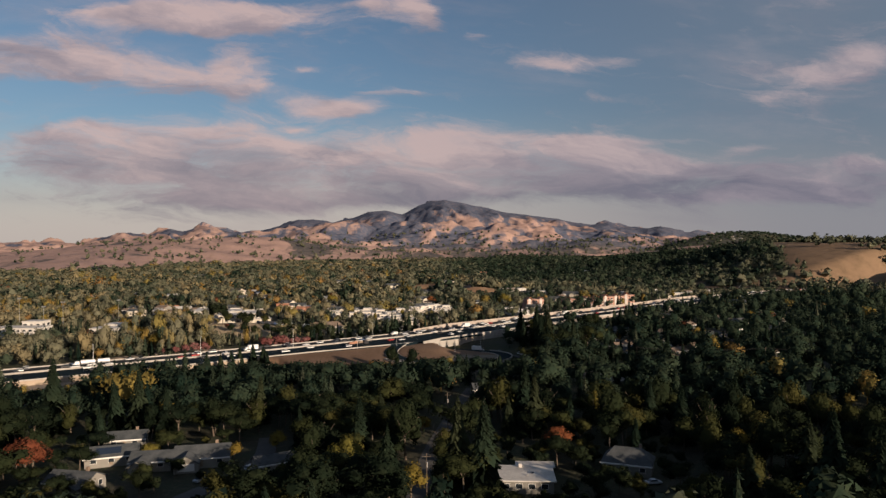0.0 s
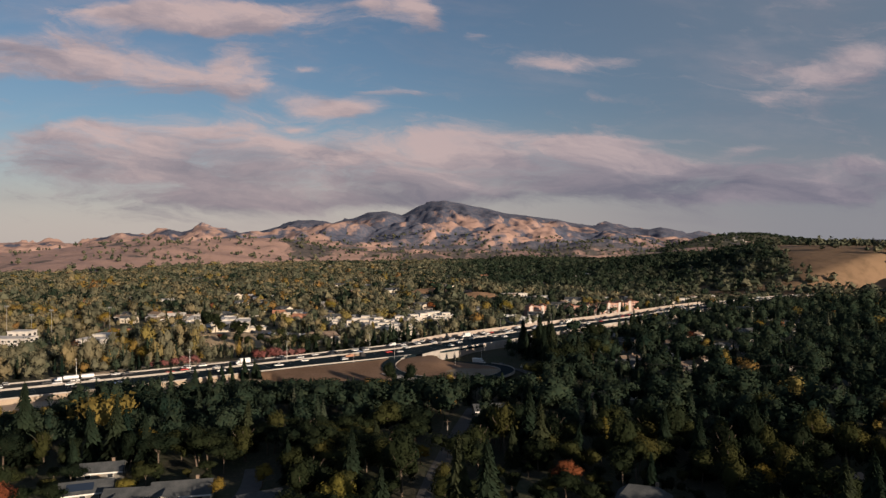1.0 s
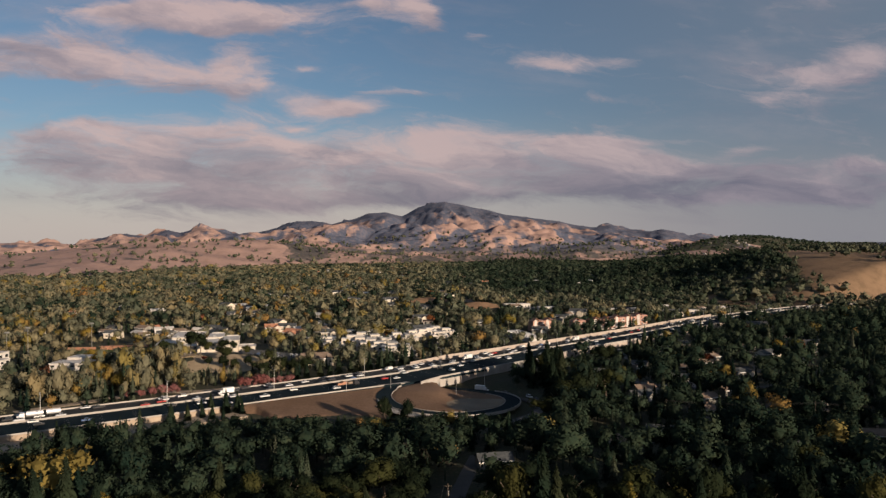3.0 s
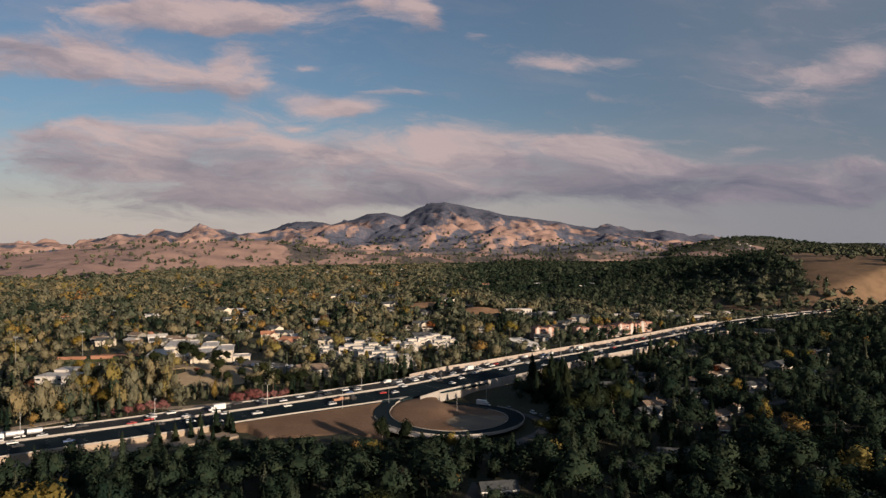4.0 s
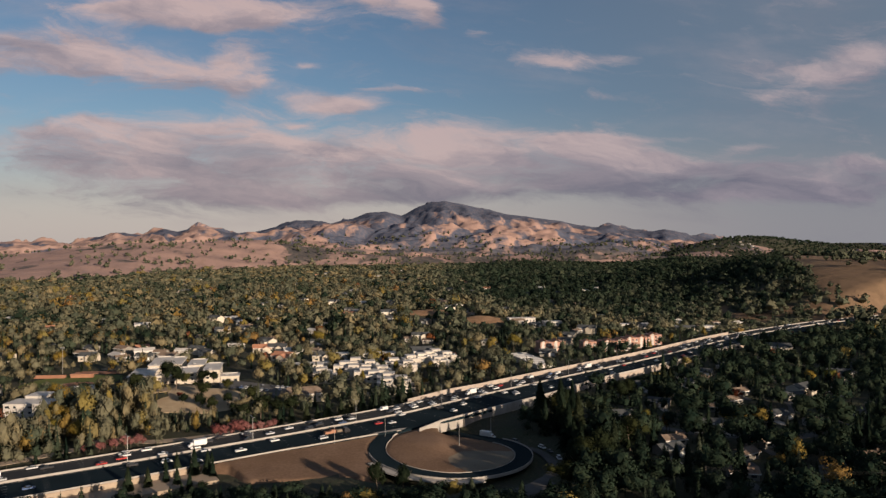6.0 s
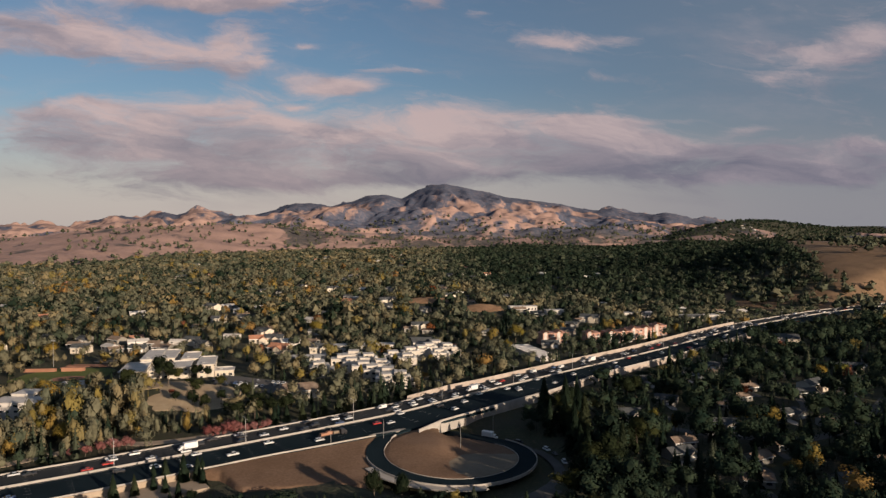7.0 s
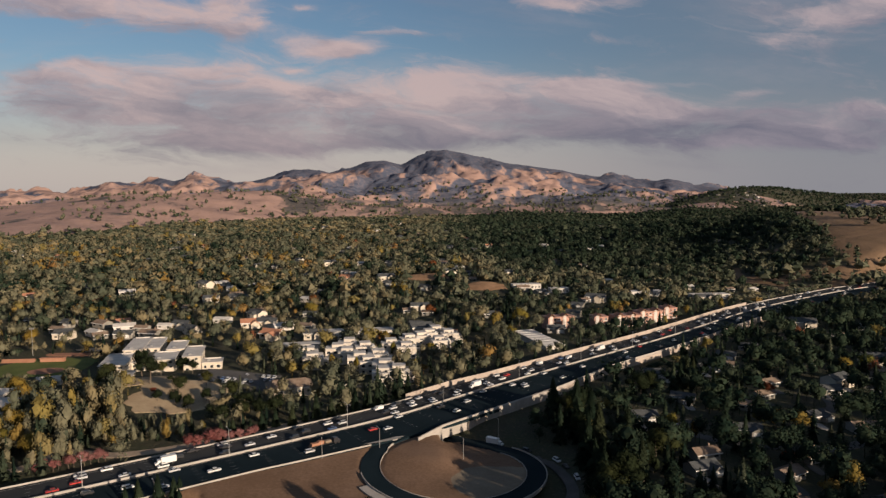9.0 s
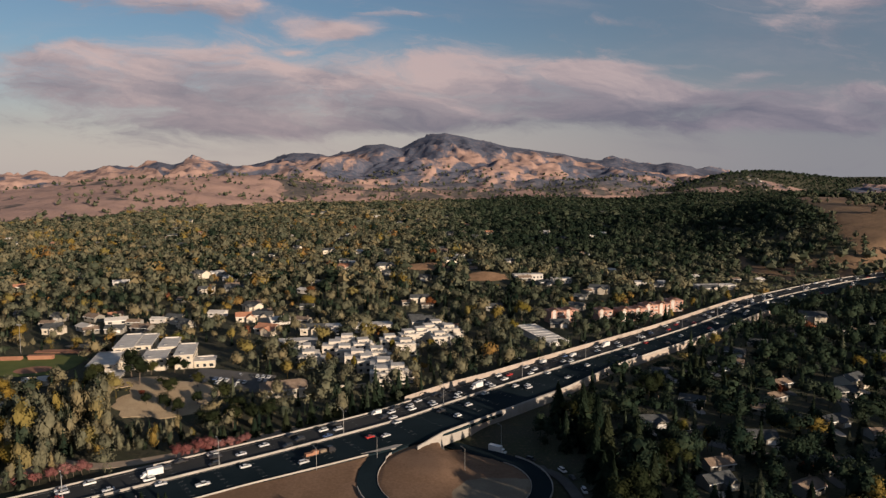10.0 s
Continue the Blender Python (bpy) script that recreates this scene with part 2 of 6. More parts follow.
M_WHITE = material("white_stucco", mottled((0.43, 0.40, 0.365), (0.55, 0.515, 0.475), 0.3, 3.0, 0.01), 0.85)
M_CREAM = material("cream_stucco", mottled((0.46, 0.40, 0.32), (0.55, 0.49, 0.40), 0.3, 3.0, 0.01), 0.85)
M_STUCCO = material("offwhite_stucco", mottled((0.42, 0.375, 0.32), (0.54, 0.49, 0.425), 0.3, 3.0, 0.01), 0.88)
M_PINK = material("salmon_stucco", mottled((0.37, 0.205, 0.155), (0.45, 0.26, 0.20), 0.3, 3.0, 0.01), 0.85)
M_FLATROOF = material("pale_roof_membrane", mottled((0.42, 0.39, 0.355), (0.56, 0.53, 0.485), 0.2, 1.5, 0.02), 0.8)
M_GREYROOF = material("grey_shingle_roof", mottled((0.042, 0.047, 0.050), (0.082, 0.086, 0.088), 0.4, 4.0, 0.04), 0.9)
M_BROWNROOF = material("brown_shingle_roof", mottled((0.15, 0.105, 0.075), (0.24, 0.18, 0.135), 0.4, 4.0, 0.04), 0.9)
M_TILE = material("clay_tile_roof", mottled((0.34, 0.15, 0.085), (0.42, 0.21, 0.13), 0.5, 4.0, 0.05), 0.85)
M_SIDING = material("house_siding", painted((0.14, 0.13, 0.11), (0.30, 0.28, 0.25)), 0.8)
M_TRIM = material("white_trim", painted((0.58, 0.56, 0.53), (0.68, 0.66, 0.63)), 0.6)
M_GLASS = material("window_glass", lambda w, p: rgb(0.025, 0.03, 0.035), 0.08, spec=0.6)
M_METAL = material("galvanised_steel", painted((0.38, 0.38, 0.37), (0.48, 0.48, 0.47)), 0.45, 0.8)
M_WOOD = material("weathered_timber", mottled((0.16, 0.12, 0.085), (0.24, 0.19, 0.14), 0.8, 7.0, 0.02), 0.9)
M_TYRE = material("tyre_rubber", lambda w, p: rgb(0.02, 0.02, 0.02), 0.9)
M_SOLAR = material("solar_glass", lambda w, p: rgb(0.02, 0.03, 0.05), 0.15, spec=0.6)
M_CAR = {n: material(n + "_car_paint", painted(a, b), 0.3, 0.1, 0.5) for n, a, b in (
    ("white", (0.56, 0.56, 0.55), (0.70, 0.70, 0.68)), ("black", (0.015, 0.015, 0.018), (0.04, 0.04, 0.045)),
    ("silver", (0.42, 0.43, 0.44), (0.56, 0.56, 0.57)), ("red", (0.35, 0.03, 0.03), (0.45, 0.05, 0.04)),
    ("blue", (0.05, 0.09, 0.2), (0.09, 0.14, 0.26)), ("orange", (0.50, 0.20, 0.04), (0.55, 0.26, 0.06)))}

# ---- mesh helpers ----


def mesh_from(name, verts, faces, mats, attrs=(), smooth=False):
    me = bpy.data.meshes.new(name)
    me.from_pydata([tuple(v) for v in verts], [], faces)
    for m in mats:
        me.materials.append(m)
    if smooth:
        me.polygons.foreach_set("use_smooth", [True] * len(me.polygons))
    me.update()
    return me


def tri_mesh(name, tris, mat, hue=None, normals=None):
    """A mesh from an array of loose triangles (n, 3, 3), with a tint and a shading normal for each of them."""
    n = len(tris)
    me = bpy.data.meshes.new(name)
    me.vertices.add(n * 3)
    me.vertices.foreach_set("co", np.ascontiguousarray(tris, dtype=np.float32).ravel())
    me.loops.add(n * 3)
    me.loops.foreach_set("vertex_index", np.arange(n * 3, dtype=np.int32))
    me.polygons.add(n)
    me.polygons.foreach_set("loop_start", np.arange(0, n * 3, 3, dtype=np.int32))
    me.materials.append(mat)
    if hue is not None:
        a = me.attributes.new("hue", "FLOAT", "POINT")
        a.data.foreach_set("value", np.repeat(np.asarray(hue, dtype=np.float32), 3))
    me.update(calc_edges=True)
    if normals is not None:
        me.normals_split_custom_set_from_vertices(np.repeat(np.asarray(normals, dtype=np.float32), 3, axis=0))
    return me


def part(name, bm, mat, parent, label=""):
    me = bpy.data.meshes.new(name)
    bm.to_mesh(me)
    bm.free()
    for m in (mat if isinstance(mat, (list, tuple)) else [mat]):
        me.materials.append(m)
    ob = new(name, me)
    ob.parent = parent
    return tagged(ob, label)


def shared(name, me, parent, m=None, label=""):
    ob = new(name, me)
    ob.parent = parent
    if m is not None:
        ob.matrix_basis = m
    return tagged(ob, label)


def empty(name, m, label, category, group="", kind=""):
    ob = new(name)
    ob.empty_display_size = 0.2
    ob.matrix_basis = m
    return tagged(ob, label, category, group, kind)


def box(bm, x0, x1, y0, y1, z0, z1, bevel=0.0):
    r = bmesh.ops.create_cube(bm, size=1.0)
    for v in r["verts"]:
        v.co = Vector(((x0 + x1) / 2 + v.co.x * (x1 - x0), (y0 + y1) / 2 + v.co.y * (y1 - y0), (z0 + z1) / 2 + v.co.z * (z1 - z0)))
    if bevel:
        es = list({e for v in r["verts"] for e in v.link_edges})
        bmesh.ops.bevel(bm, geom=es, offset=bevel, segments=1, affect="EDGES")
    return bm


def boxed(*a, bevel=0.0):
    return box(bmesh.new(), *a, bevel=bevel)


def tube(bm, a, b, r0, r1, n=6):
    """A tapered rod from a to b."""
    a, b = Vector(a), Vector(b)
    q = (b - a).to_track_quat("Z", "Y")
    rings = [[bm.verts.new(p + q @ Vector((r * math.cos(2 * math.pi * i / n), r * math.sin(2 * math.pi * i / n), 0))) for i in range(n)]
             for p, r in ((a, r0), (b, r1))]
    for i in range(n):
        bm.faces.new((rings[0][i], rings[0][(i + 1) % n], rings[1][(i + 1) % n], rings[1][i]))
    bm.faces.new(rings[0][::-1])
    bm.faces.new(rings[1])
    return bm


def ribbon(name, line, offs0, offs1, z, mat, thick=0.3, kind="structure", label="", category="", z_of=None):
    """A strip along a plan line between two sideways offsets (left positive), with a thickness."""
    verts, faces = [], []
    n = len(line)
    for i, p in enumerate(line):
        a, b = line[max(i - 1, 0)], line[min(i + 1, n - 1)]
        d = Vector((b[0] - a[0], b[1] - a[1])).normalized()
        nrm = Vector((-d.y, d.x))
        o0 = offs0[i] if isinstance(offs0, (list, tuple)) else offs0
        o1 = offs1[i] if isinstance(offs1, (list, tuple)) else offs1
        zz = (z[i] if isinstance(z, (list, tuple)) else z)
        for o, dz in ((o0, 0), (o1, 0), (o1, -thick), (o0, -thick)):
            verts.append((p[0] + nrm.x * o, p[1] + nrm.y * o, zz + dz))
    for i in range(n - 1):
        k = i * 4
        for j in range(4):
            faces.append((k + j, k + 4 + j, k + 4 + (j + 1) % 4, k + (j + 1) % 4))
    faces += [(0, 1, 2, 3), (4 * n - 1, 4 * n - 2, 4 * n - 3, 4 * n - 4)]
    me = mesh_from(name, verts, faces, [mat])
    bm = bmesh.new()
    bm.from_mesh(me)
    bmesh.ops.recalc_face_normals(bm, faces=bm.faces)
    bm.to_mesh(me)
    bm.free()
    return tagged(new(name, me), label, category, kind=kind)


def spline(pts, step):
    """A smooth plan line through control points, sampled about every step metres."""
    out = []
    for i in range(len(pts) - 1):
        p0, p1, p2, p3 = (Vector(pts[min(max(i + k, 0), len(pts) - 1)]) for k in (-1, 0, 1, 2))
        m = max(2, int((p2 - p1).length / step))
        for j in range(m):
            t = j / m
            out.append(tuple(0.5 * ((2 * p1) + (p2 - p0) * t + (2 * p0 - 5 * p1 + 4 * p2 - p3) * t * t + (3 * p1 - p0 - 3 * p2 + p3) * t ** 3)))
    return out + [tuple(pts[-1])]


def line_frame(line):
    """Arrays of a plan line's points, directions and lengths."""
    a = np.array([p[:2] for p in line])
    d = np.gradient(a, axis=0)
    d /= np.linalg.norm(d, axis=1)[:, None]
    s = np.concatenate([[0], np.cumsum(np.linalg.norm(np.diff(a, axis=0), axis=1))])
    return a, d, s


def along(frame_, dist, off):
    """The plan place and heading at a length along a line and an offset to its left."""
    a, d, s = frame_
    x, y = np.interp(dist, s, a[:, 0]), np.interp(dist, s, a[:, 1])
    dx, dy = np.interp(dist, s, d[:, 0]), np.interp(dist, s, d[:, 1])
    return x - dy * off, y + dx * off, math.atan2(dy, dx)


# ---- the lie of the land ----
FREEWAY = spline([(-420, 236), (-300, 306), (-240, 343), (-185, 379), (-149, 403), (-104, 435), (-71, 459), (-24, 496), (5, 525), (56, 574),
                  (101, 616), (182, 691), (293, 803), (390, 884), (514, 971), (720, 1080), (1000, 1190)], 6.0)
FW = line_frame(FREEWAY)
LOOP = (3.4, 438.0)


def fnoise(x, y, scale, seed=0.0, octaves=4):
    """Smooth value noise on arrays, about -1 to 1, built from a hash."""
    out, amp, tot = np.zeros_like(x), 1.0, 0.0
    for o in range(octaves):
        f = 2.0 ** o / scale
        u, v = x * f + seed * 7.13 + o * 31.7, y * f + seed * 3.71 + o * 17.3
        i, j = np.floor(u), np.floor(v)
        fu, fv = u - i, v - j
        fu, fv = fu * fu * fu * (fu * (6 * fu - 15) + 10), fv * fv * fv * (fv * (6 * fv - 15) + 10)

        def h(a, b):
            s = np.sin(a * 127.1 + b * 311.7 + seed * 74.7) * 43758.5453
            return (s - np.floor(s)) * 2 - 1
        out += amp * ((h(i, j) * (1 - fu) + h(i + 1, j) * fu) * (1 - fv) + (h(i, j + 1) * (1 - fu) + h(i + 1, j + 1) * fu) * fv)
        tot += amp
        amp *= 0.5
    return out / tot


def step(x, a, b):
    t = np.clip((x - a) / (b - a), 0, 1)
    return t * t * (3 - 2 * t)


# skylines as bearings (sideways run over distance, in thousandths) and rises (height over distance, in thousandths) seen from over the interchange
PEAK_B = (-760, -647, -612, -581, -541, -478, -441, -408, -388, -355, -309, -274, -238, -212, -190, -160, -129, -107, -81, -57, -32, 7, 31,
          66, 97, 132, 171, 197, 224, 250, 272, 312, 327, 345, 364, 382, 430, 500, 760)
PEAK_R = (2, 3, 1, 4, -1, 18, 12, 22, 18, 25, 14, 17, 25, 35, 35, 29, 36, 46, 48, 42, 54, 62.5, 58,
          49, 42, 38, 32.5, 27, 23, 25, 19, 17, 20.5, 17, 10, 7, 2, -4, -6)
TAN_B = (-760, -480, -330, -275, -235, -200, -168, -135, -102, -70, -20, 13, 54, 96, 145, 178, 228, 260, 310, 385, 460, 760)
TAN_R = (-12, -6, 7, 11, 16, 21, 24, 24, 19, 22, 25, 23, 22, 18, 15, 14, 10, 7, 1, -5, -12, -20)
FORE_B = (-760, -647, -564, -482, -440, -400, -317, -250, -185, -110, -28, 60, 140, 230, 330, 760)
FORE_R = (-24, -19, -12, -5, -1, 0, 3, 2, -5, -10, -14, -13, -9, -5, -14, -30)


def fw_side(x, y):
    """Distance to the left (+) or right (-) of the freeway's median, and the length along it."""
    a, d, s = FW
    shape = x.shape
    X, Y = x.ravel(), y.ravel()
    best, off, ln = np.full(X.shape, 1e9), np.zeros(X.shape), np.zeros(X.shape)
    for k in range(0, len(a), 2):
        rx, ry = X - a[k, 0], Y - a[k, 1]
        dist = rx * rx + ry * ry
        m = dist < best
        best[m] = dist[m]
        off[m] = (-d[k, 1] * rx + d[k, 0] * ry)[m]
        ln[m] = (s[k] + d[k, 0] * rx + d[k, 1] * ry)[m]
    return off.reshape(shape), ln.reshape(shape), np.sqrt(best).reshape(shape)


def bump(x, y, cx, cy, sx, sy, h):
    return h * np.exp(-0.5 * (((x - cx) / sx) ** 2 + ((y - cy) / sy) ** 2))


def ridge(d, b, bearings, rises, far, front, back, shape=1.0):
    """One range of hills across the view: its rise above the plain at each place, and how far up its front slope that lies."""
    b = b + 7 * fnoise(b, d, 160, 81, 3)
    crest = np.interp(b, bearings, rises) / 1000 * far + 100
    t = np.clip((d - far + front) / front, 0, 1)
    fall = np.clip((d - far) / back, 0, 1)
    return np.maximum(crest, 0) * t ** shape * (1 - fall * fall), t * (1 - step(fall, 0.0, 0.6))


def far_land(x, y, z):
    """Everything beyond the valley: grass hills, tan foothills, the mountain, a knoll with houses and a dark ridge to the east."""
    d = np.maximum(y - 100, 1.0)
    b = 1000 * x / d
    beyond = step(y, 1300, 1700)
    rolls = np.abs(fnoise(x, y, 460, 9))
    # grass hills, close at the left and further off to the right
    far = np.interp(b, (-760, -520, -380, -200, 0, 300), (2500, 2700, 3000, 3350, 3500, 3600)) * (1 + 0.05 * fnoise(b, d, 120, 8))
    fore, tf = ridge(d, b, FORE_B, FORE_R, far, np.interp(b, (-520, -200, 100), (900, 620, 420)), 600, 0.8)
    fore = fore + tf * (1 - 0.6 * tf) * (40 * (0.45 - 1.6 * rolls) + 16 * (0.3 - np.abs(fnoise(x - 0.3 * y, y, 150, 4))))
    # tan foothills
    spur = np.abs(fnoise(x - 0.25 * y, y * 0.6, 300, 13, 5))
    tan, tt = ridge(d, b, TAN_B, TAN_R, 4000 * (1 + 0.04 * fnoise(b, d, 70, 6)), 720, 800, 0.9)
    tan = tan + tt * (160 * (0.26 - spur) + 20 * (0.3 - np.abs(fnoise(x + 0.4 * y, y * 0.7, 95, 19, 4)))) * (1 - 0.35 * tt)
    # the mountain
    wx, wy = 90 * fnoise(x, y, 520, 41), 90 * fnoise(x, y, 520, 43)
    gully = np.abs(fnoise(x + wx + 0.35 * y, (y + wy) * 0.55, 440, 15, 6)) * 2.2
    peak, tp = ridge(d, b, PEAK_B, PEAK_R, 4740, 1250, 260, 1.25)
    peak = peak + 112 * tp * (0.42 - gully) * (1 - 0.88 * step(tp, 0.72, 1.0)) + 26 * tp * fnoise(x, y, 90, 17) * (1 - step(tp, 0.8, 1.0))
    # the knoll with houses and the dark ridge beyond it
    knoll = bump(b, d, 400, 3600, 66, 330, 84) * (1 + 0.16 * fnoise(x, y, 330, 5)) + bump(b, d, 475, 3900, 60, 300, 78)
    low = (bump(b, d, 60, 3480, 60, 130, 30) + bump(b, d, 130, 3250, 46, 110, 26) + bump(b, d, 210, 3560, 60, 150, 36)) * (1 + 0.5 * fnoise(x, y, 300, 7))
    east = bump(b, d, 640, 4350, 180, 300, 96) * (1 + 0.10 * fnoise(x, y, 700, 10))
    hills = np.maximum(np.maximum(fore, tan), np.maximum(peak, knoll + low + east)) * beyond
    left = np.where(fore >= np.maximum(hills - 1e-3, 0.5), tf, 0.0) * beyond
    up = np.where(hills <= fore + 1e-3, 0.0, np.where(tan > peak, 0.8 * np.minimum(tt * 3, 1), np.minimum(tp * 4, 1) + 0.8 * step(tp, 0.80, 0.97))) * (knoll + low + east < hills) * beyond
    up = np.maximum(up * step(hills, 10, 34), step(low, 14, 24) * 0.3)
    return z + np.maximum(hills, 0), left, up, np.where(tan > peak, spur * 2.2, gully), np.where(knoll >= hills - 1, knoll, 0), np.where(east >= hills - 1, east, 0)


def height(x, y):
    """Height of the ground, its grass cover and its brush cover, on arrays."""
    x, y = np.asarray(x, dtype=float), np.asarray(y, dtype=float)
    z = -4.0 + 1.6 * fnoise(x, y, 160, 1) + step(y, 600, 3200) * 11
    z = z + step(x, -60, -220) * 2.0 * step(y, 700, 450)
    z = z + bump(x, y, -160, 548, 40, 26, 7)
    z = z + bump(x, y, -18, 1050, 44, 26, 11) + bump(x, y, 50, 972, 34, 26, 11)
    # right-hand hills
    n1 = fnoise(x, y, 240, 3)
    bare = 67 * step(0.6 * x + 0.8 * y, 1040, 1480) * step(x - 0.4 * (y - 1000), 210, 560) * step(y, 2200, 1750) * (1 + 0.05 * n1)
    wooded = bump(x, y, 640, 1740, 200, 260, 40) * (1 + 0.2 * n1)
    z = z + (bare ** 3 + wooded ** 3 + 1e-6) ** (1 / 3)
    z, left, up, gully, knoll, east = far_land(x, y, z)
    # interchange: level ground by the freeway, the mound inside the loop, the street cut under the bridge
    off, ln, dist = fw_side(x, y)
    bank = step(dist, 75, 34)
    z = z * (1 - bank) + bank * np.where(off > 0, -1.6, -4.2)
    z = np.where((dist < 34) & (off > -31), np.minimum(z, -1.2), z)
    rr = np.hypot(x - LOOP[0], y - LOOP[1])
    z = np.where(rr < 60, np.minimum(z, -8.0 + 3.8 * step(rr, 44, 60)), z)
    # covers
    oaks = fnoise(x, y, 90, 21)
    grass = np.maximum(step(left, 0.02, 0.07), step(up, 0.01, 0.03))
    bare_side = step((x - 425) * 0.8 + (1180 - y) * 0.50 + 26 * n1, 0, 40) * step(y, 930, 990) * step(x, 360, 420) * step(y, 1330, 1230)
    bare_top = step(x - 0.36 * y + 22 * n1, 140, 190) * step(y, 980, 1060) * step(y, 1800, 1650)
    grass = np.maximum(grass, np.maximum(bare_side * step(oaks + n1, 0.35, 0.05), bare_top))
    patchy = fnoise(x, y, 210, 23)
    grass = np.maximum(grass, step(knoll, 24, 44) * step(patchy, 0.02, 0.2) * 0.9)
    dark = fnoise(x + 0.5 * y, y * 0.6, 460, 25, 4)
    brush = (0.12 + 0.42 * step(left, 0.05, 0.4) * step(oaks + dark, 0.15, 0.7)
             + up * (0.22 + 0.40 * step(gully, 0.22, 0.55) + 0.85 * dark + 0.50 * step(z, 200, 300) + 0.25 * step(x, 300, 900)))
    brush = np.where(y < 1700, 0.0, brush) + 0.9 * step(east, 30, 80) + 0.30 * step(knoll, 20, 60)
    brush = brush + 0.5 * step(left, 0.02, 0.2) * step(x / np.maximum(y, 1), -0.17, -0.04)
    brush = brush + 0.8 * bump(1000 * x / np.maximum(y - 100, 1.0), y, -190, 3230, 42, 190, 1.0)
    return z, np.clip(grass, 0, 1), np.clip(brush, 0, 1.2)


def ground_z(x, y):
    return float(height(np.array([float(x)]), np.array([float(y)]))[0][0])


def build_ground():
    rows = np.concatenate([np.arange(-900, 100, 40.0), np.arange(100, 640, 8.0), np.arange(640, 1500, 18.0), np.arange(1500, 3300, 26.0),
                           np.arange(3300, 5020, 7.0)])
    cols = np.linspace(-1, 1, 540)
    Y, U = np.meshgrid(rows, cols, indexing="ij")
    X = U * (420 + 0.74 * np.maximum(Y, 0) + 1100 * step(Y, 300, 0))
    Z, grass, brush = height(X, Y)
    n, m = Y.shape
    co = np.stack([X, Y, Z], -1).reshape(-1, 3)
    idx = np.arange(n * m).reshape(n, m)
    quads = np.stack([idx[:-1, :-1], idx[:-1, 1:], idx[1:, 1:], idx[1:, :-1]], -1).reshape(-1, 4)
    me = bpy.data.meshes.new("ground")
    me.vertices.add(len(co))
    me.vertices.foreach_set("co", co.astype(np.float32).ravel())
    me.loops.add(len(quads) * 4)
    me.loops.foreach_set("vertex_index", quads.astype(np.int32).ravel())
    me.polygons.add(len(quads))
    me.polygons.foreach_set("loop_start", np.arange(0, len(quads) * 4, 4, dtype=np.int32))
    me.polygons.foreach_set("use_smooth", np.ones(len(quads), dtype=bool))
    for name, arr in (("grass", grass), ("brush", brush)):
        a = me.attributes.new(name, "FLOAT", "POINT")
        a.data.foreach_set("value", arr.astype(np.float32).ravel())
    me.materials.append(M_GROUND)
    me.update(calc_edges=True)
    tagged(new("ground", me), "valley floor with leaf litter, dry golden grass hills and a scrubby mountain, far colours tinted for haze", "ground", kind="structure")


build_ground()

# ---- freeway, ramp, walls ----


def near_edge(x):
    return float(np.interp(x, (-90, -20, 50, 95), (-22.5, -29.0, -28.5, -21.5)))


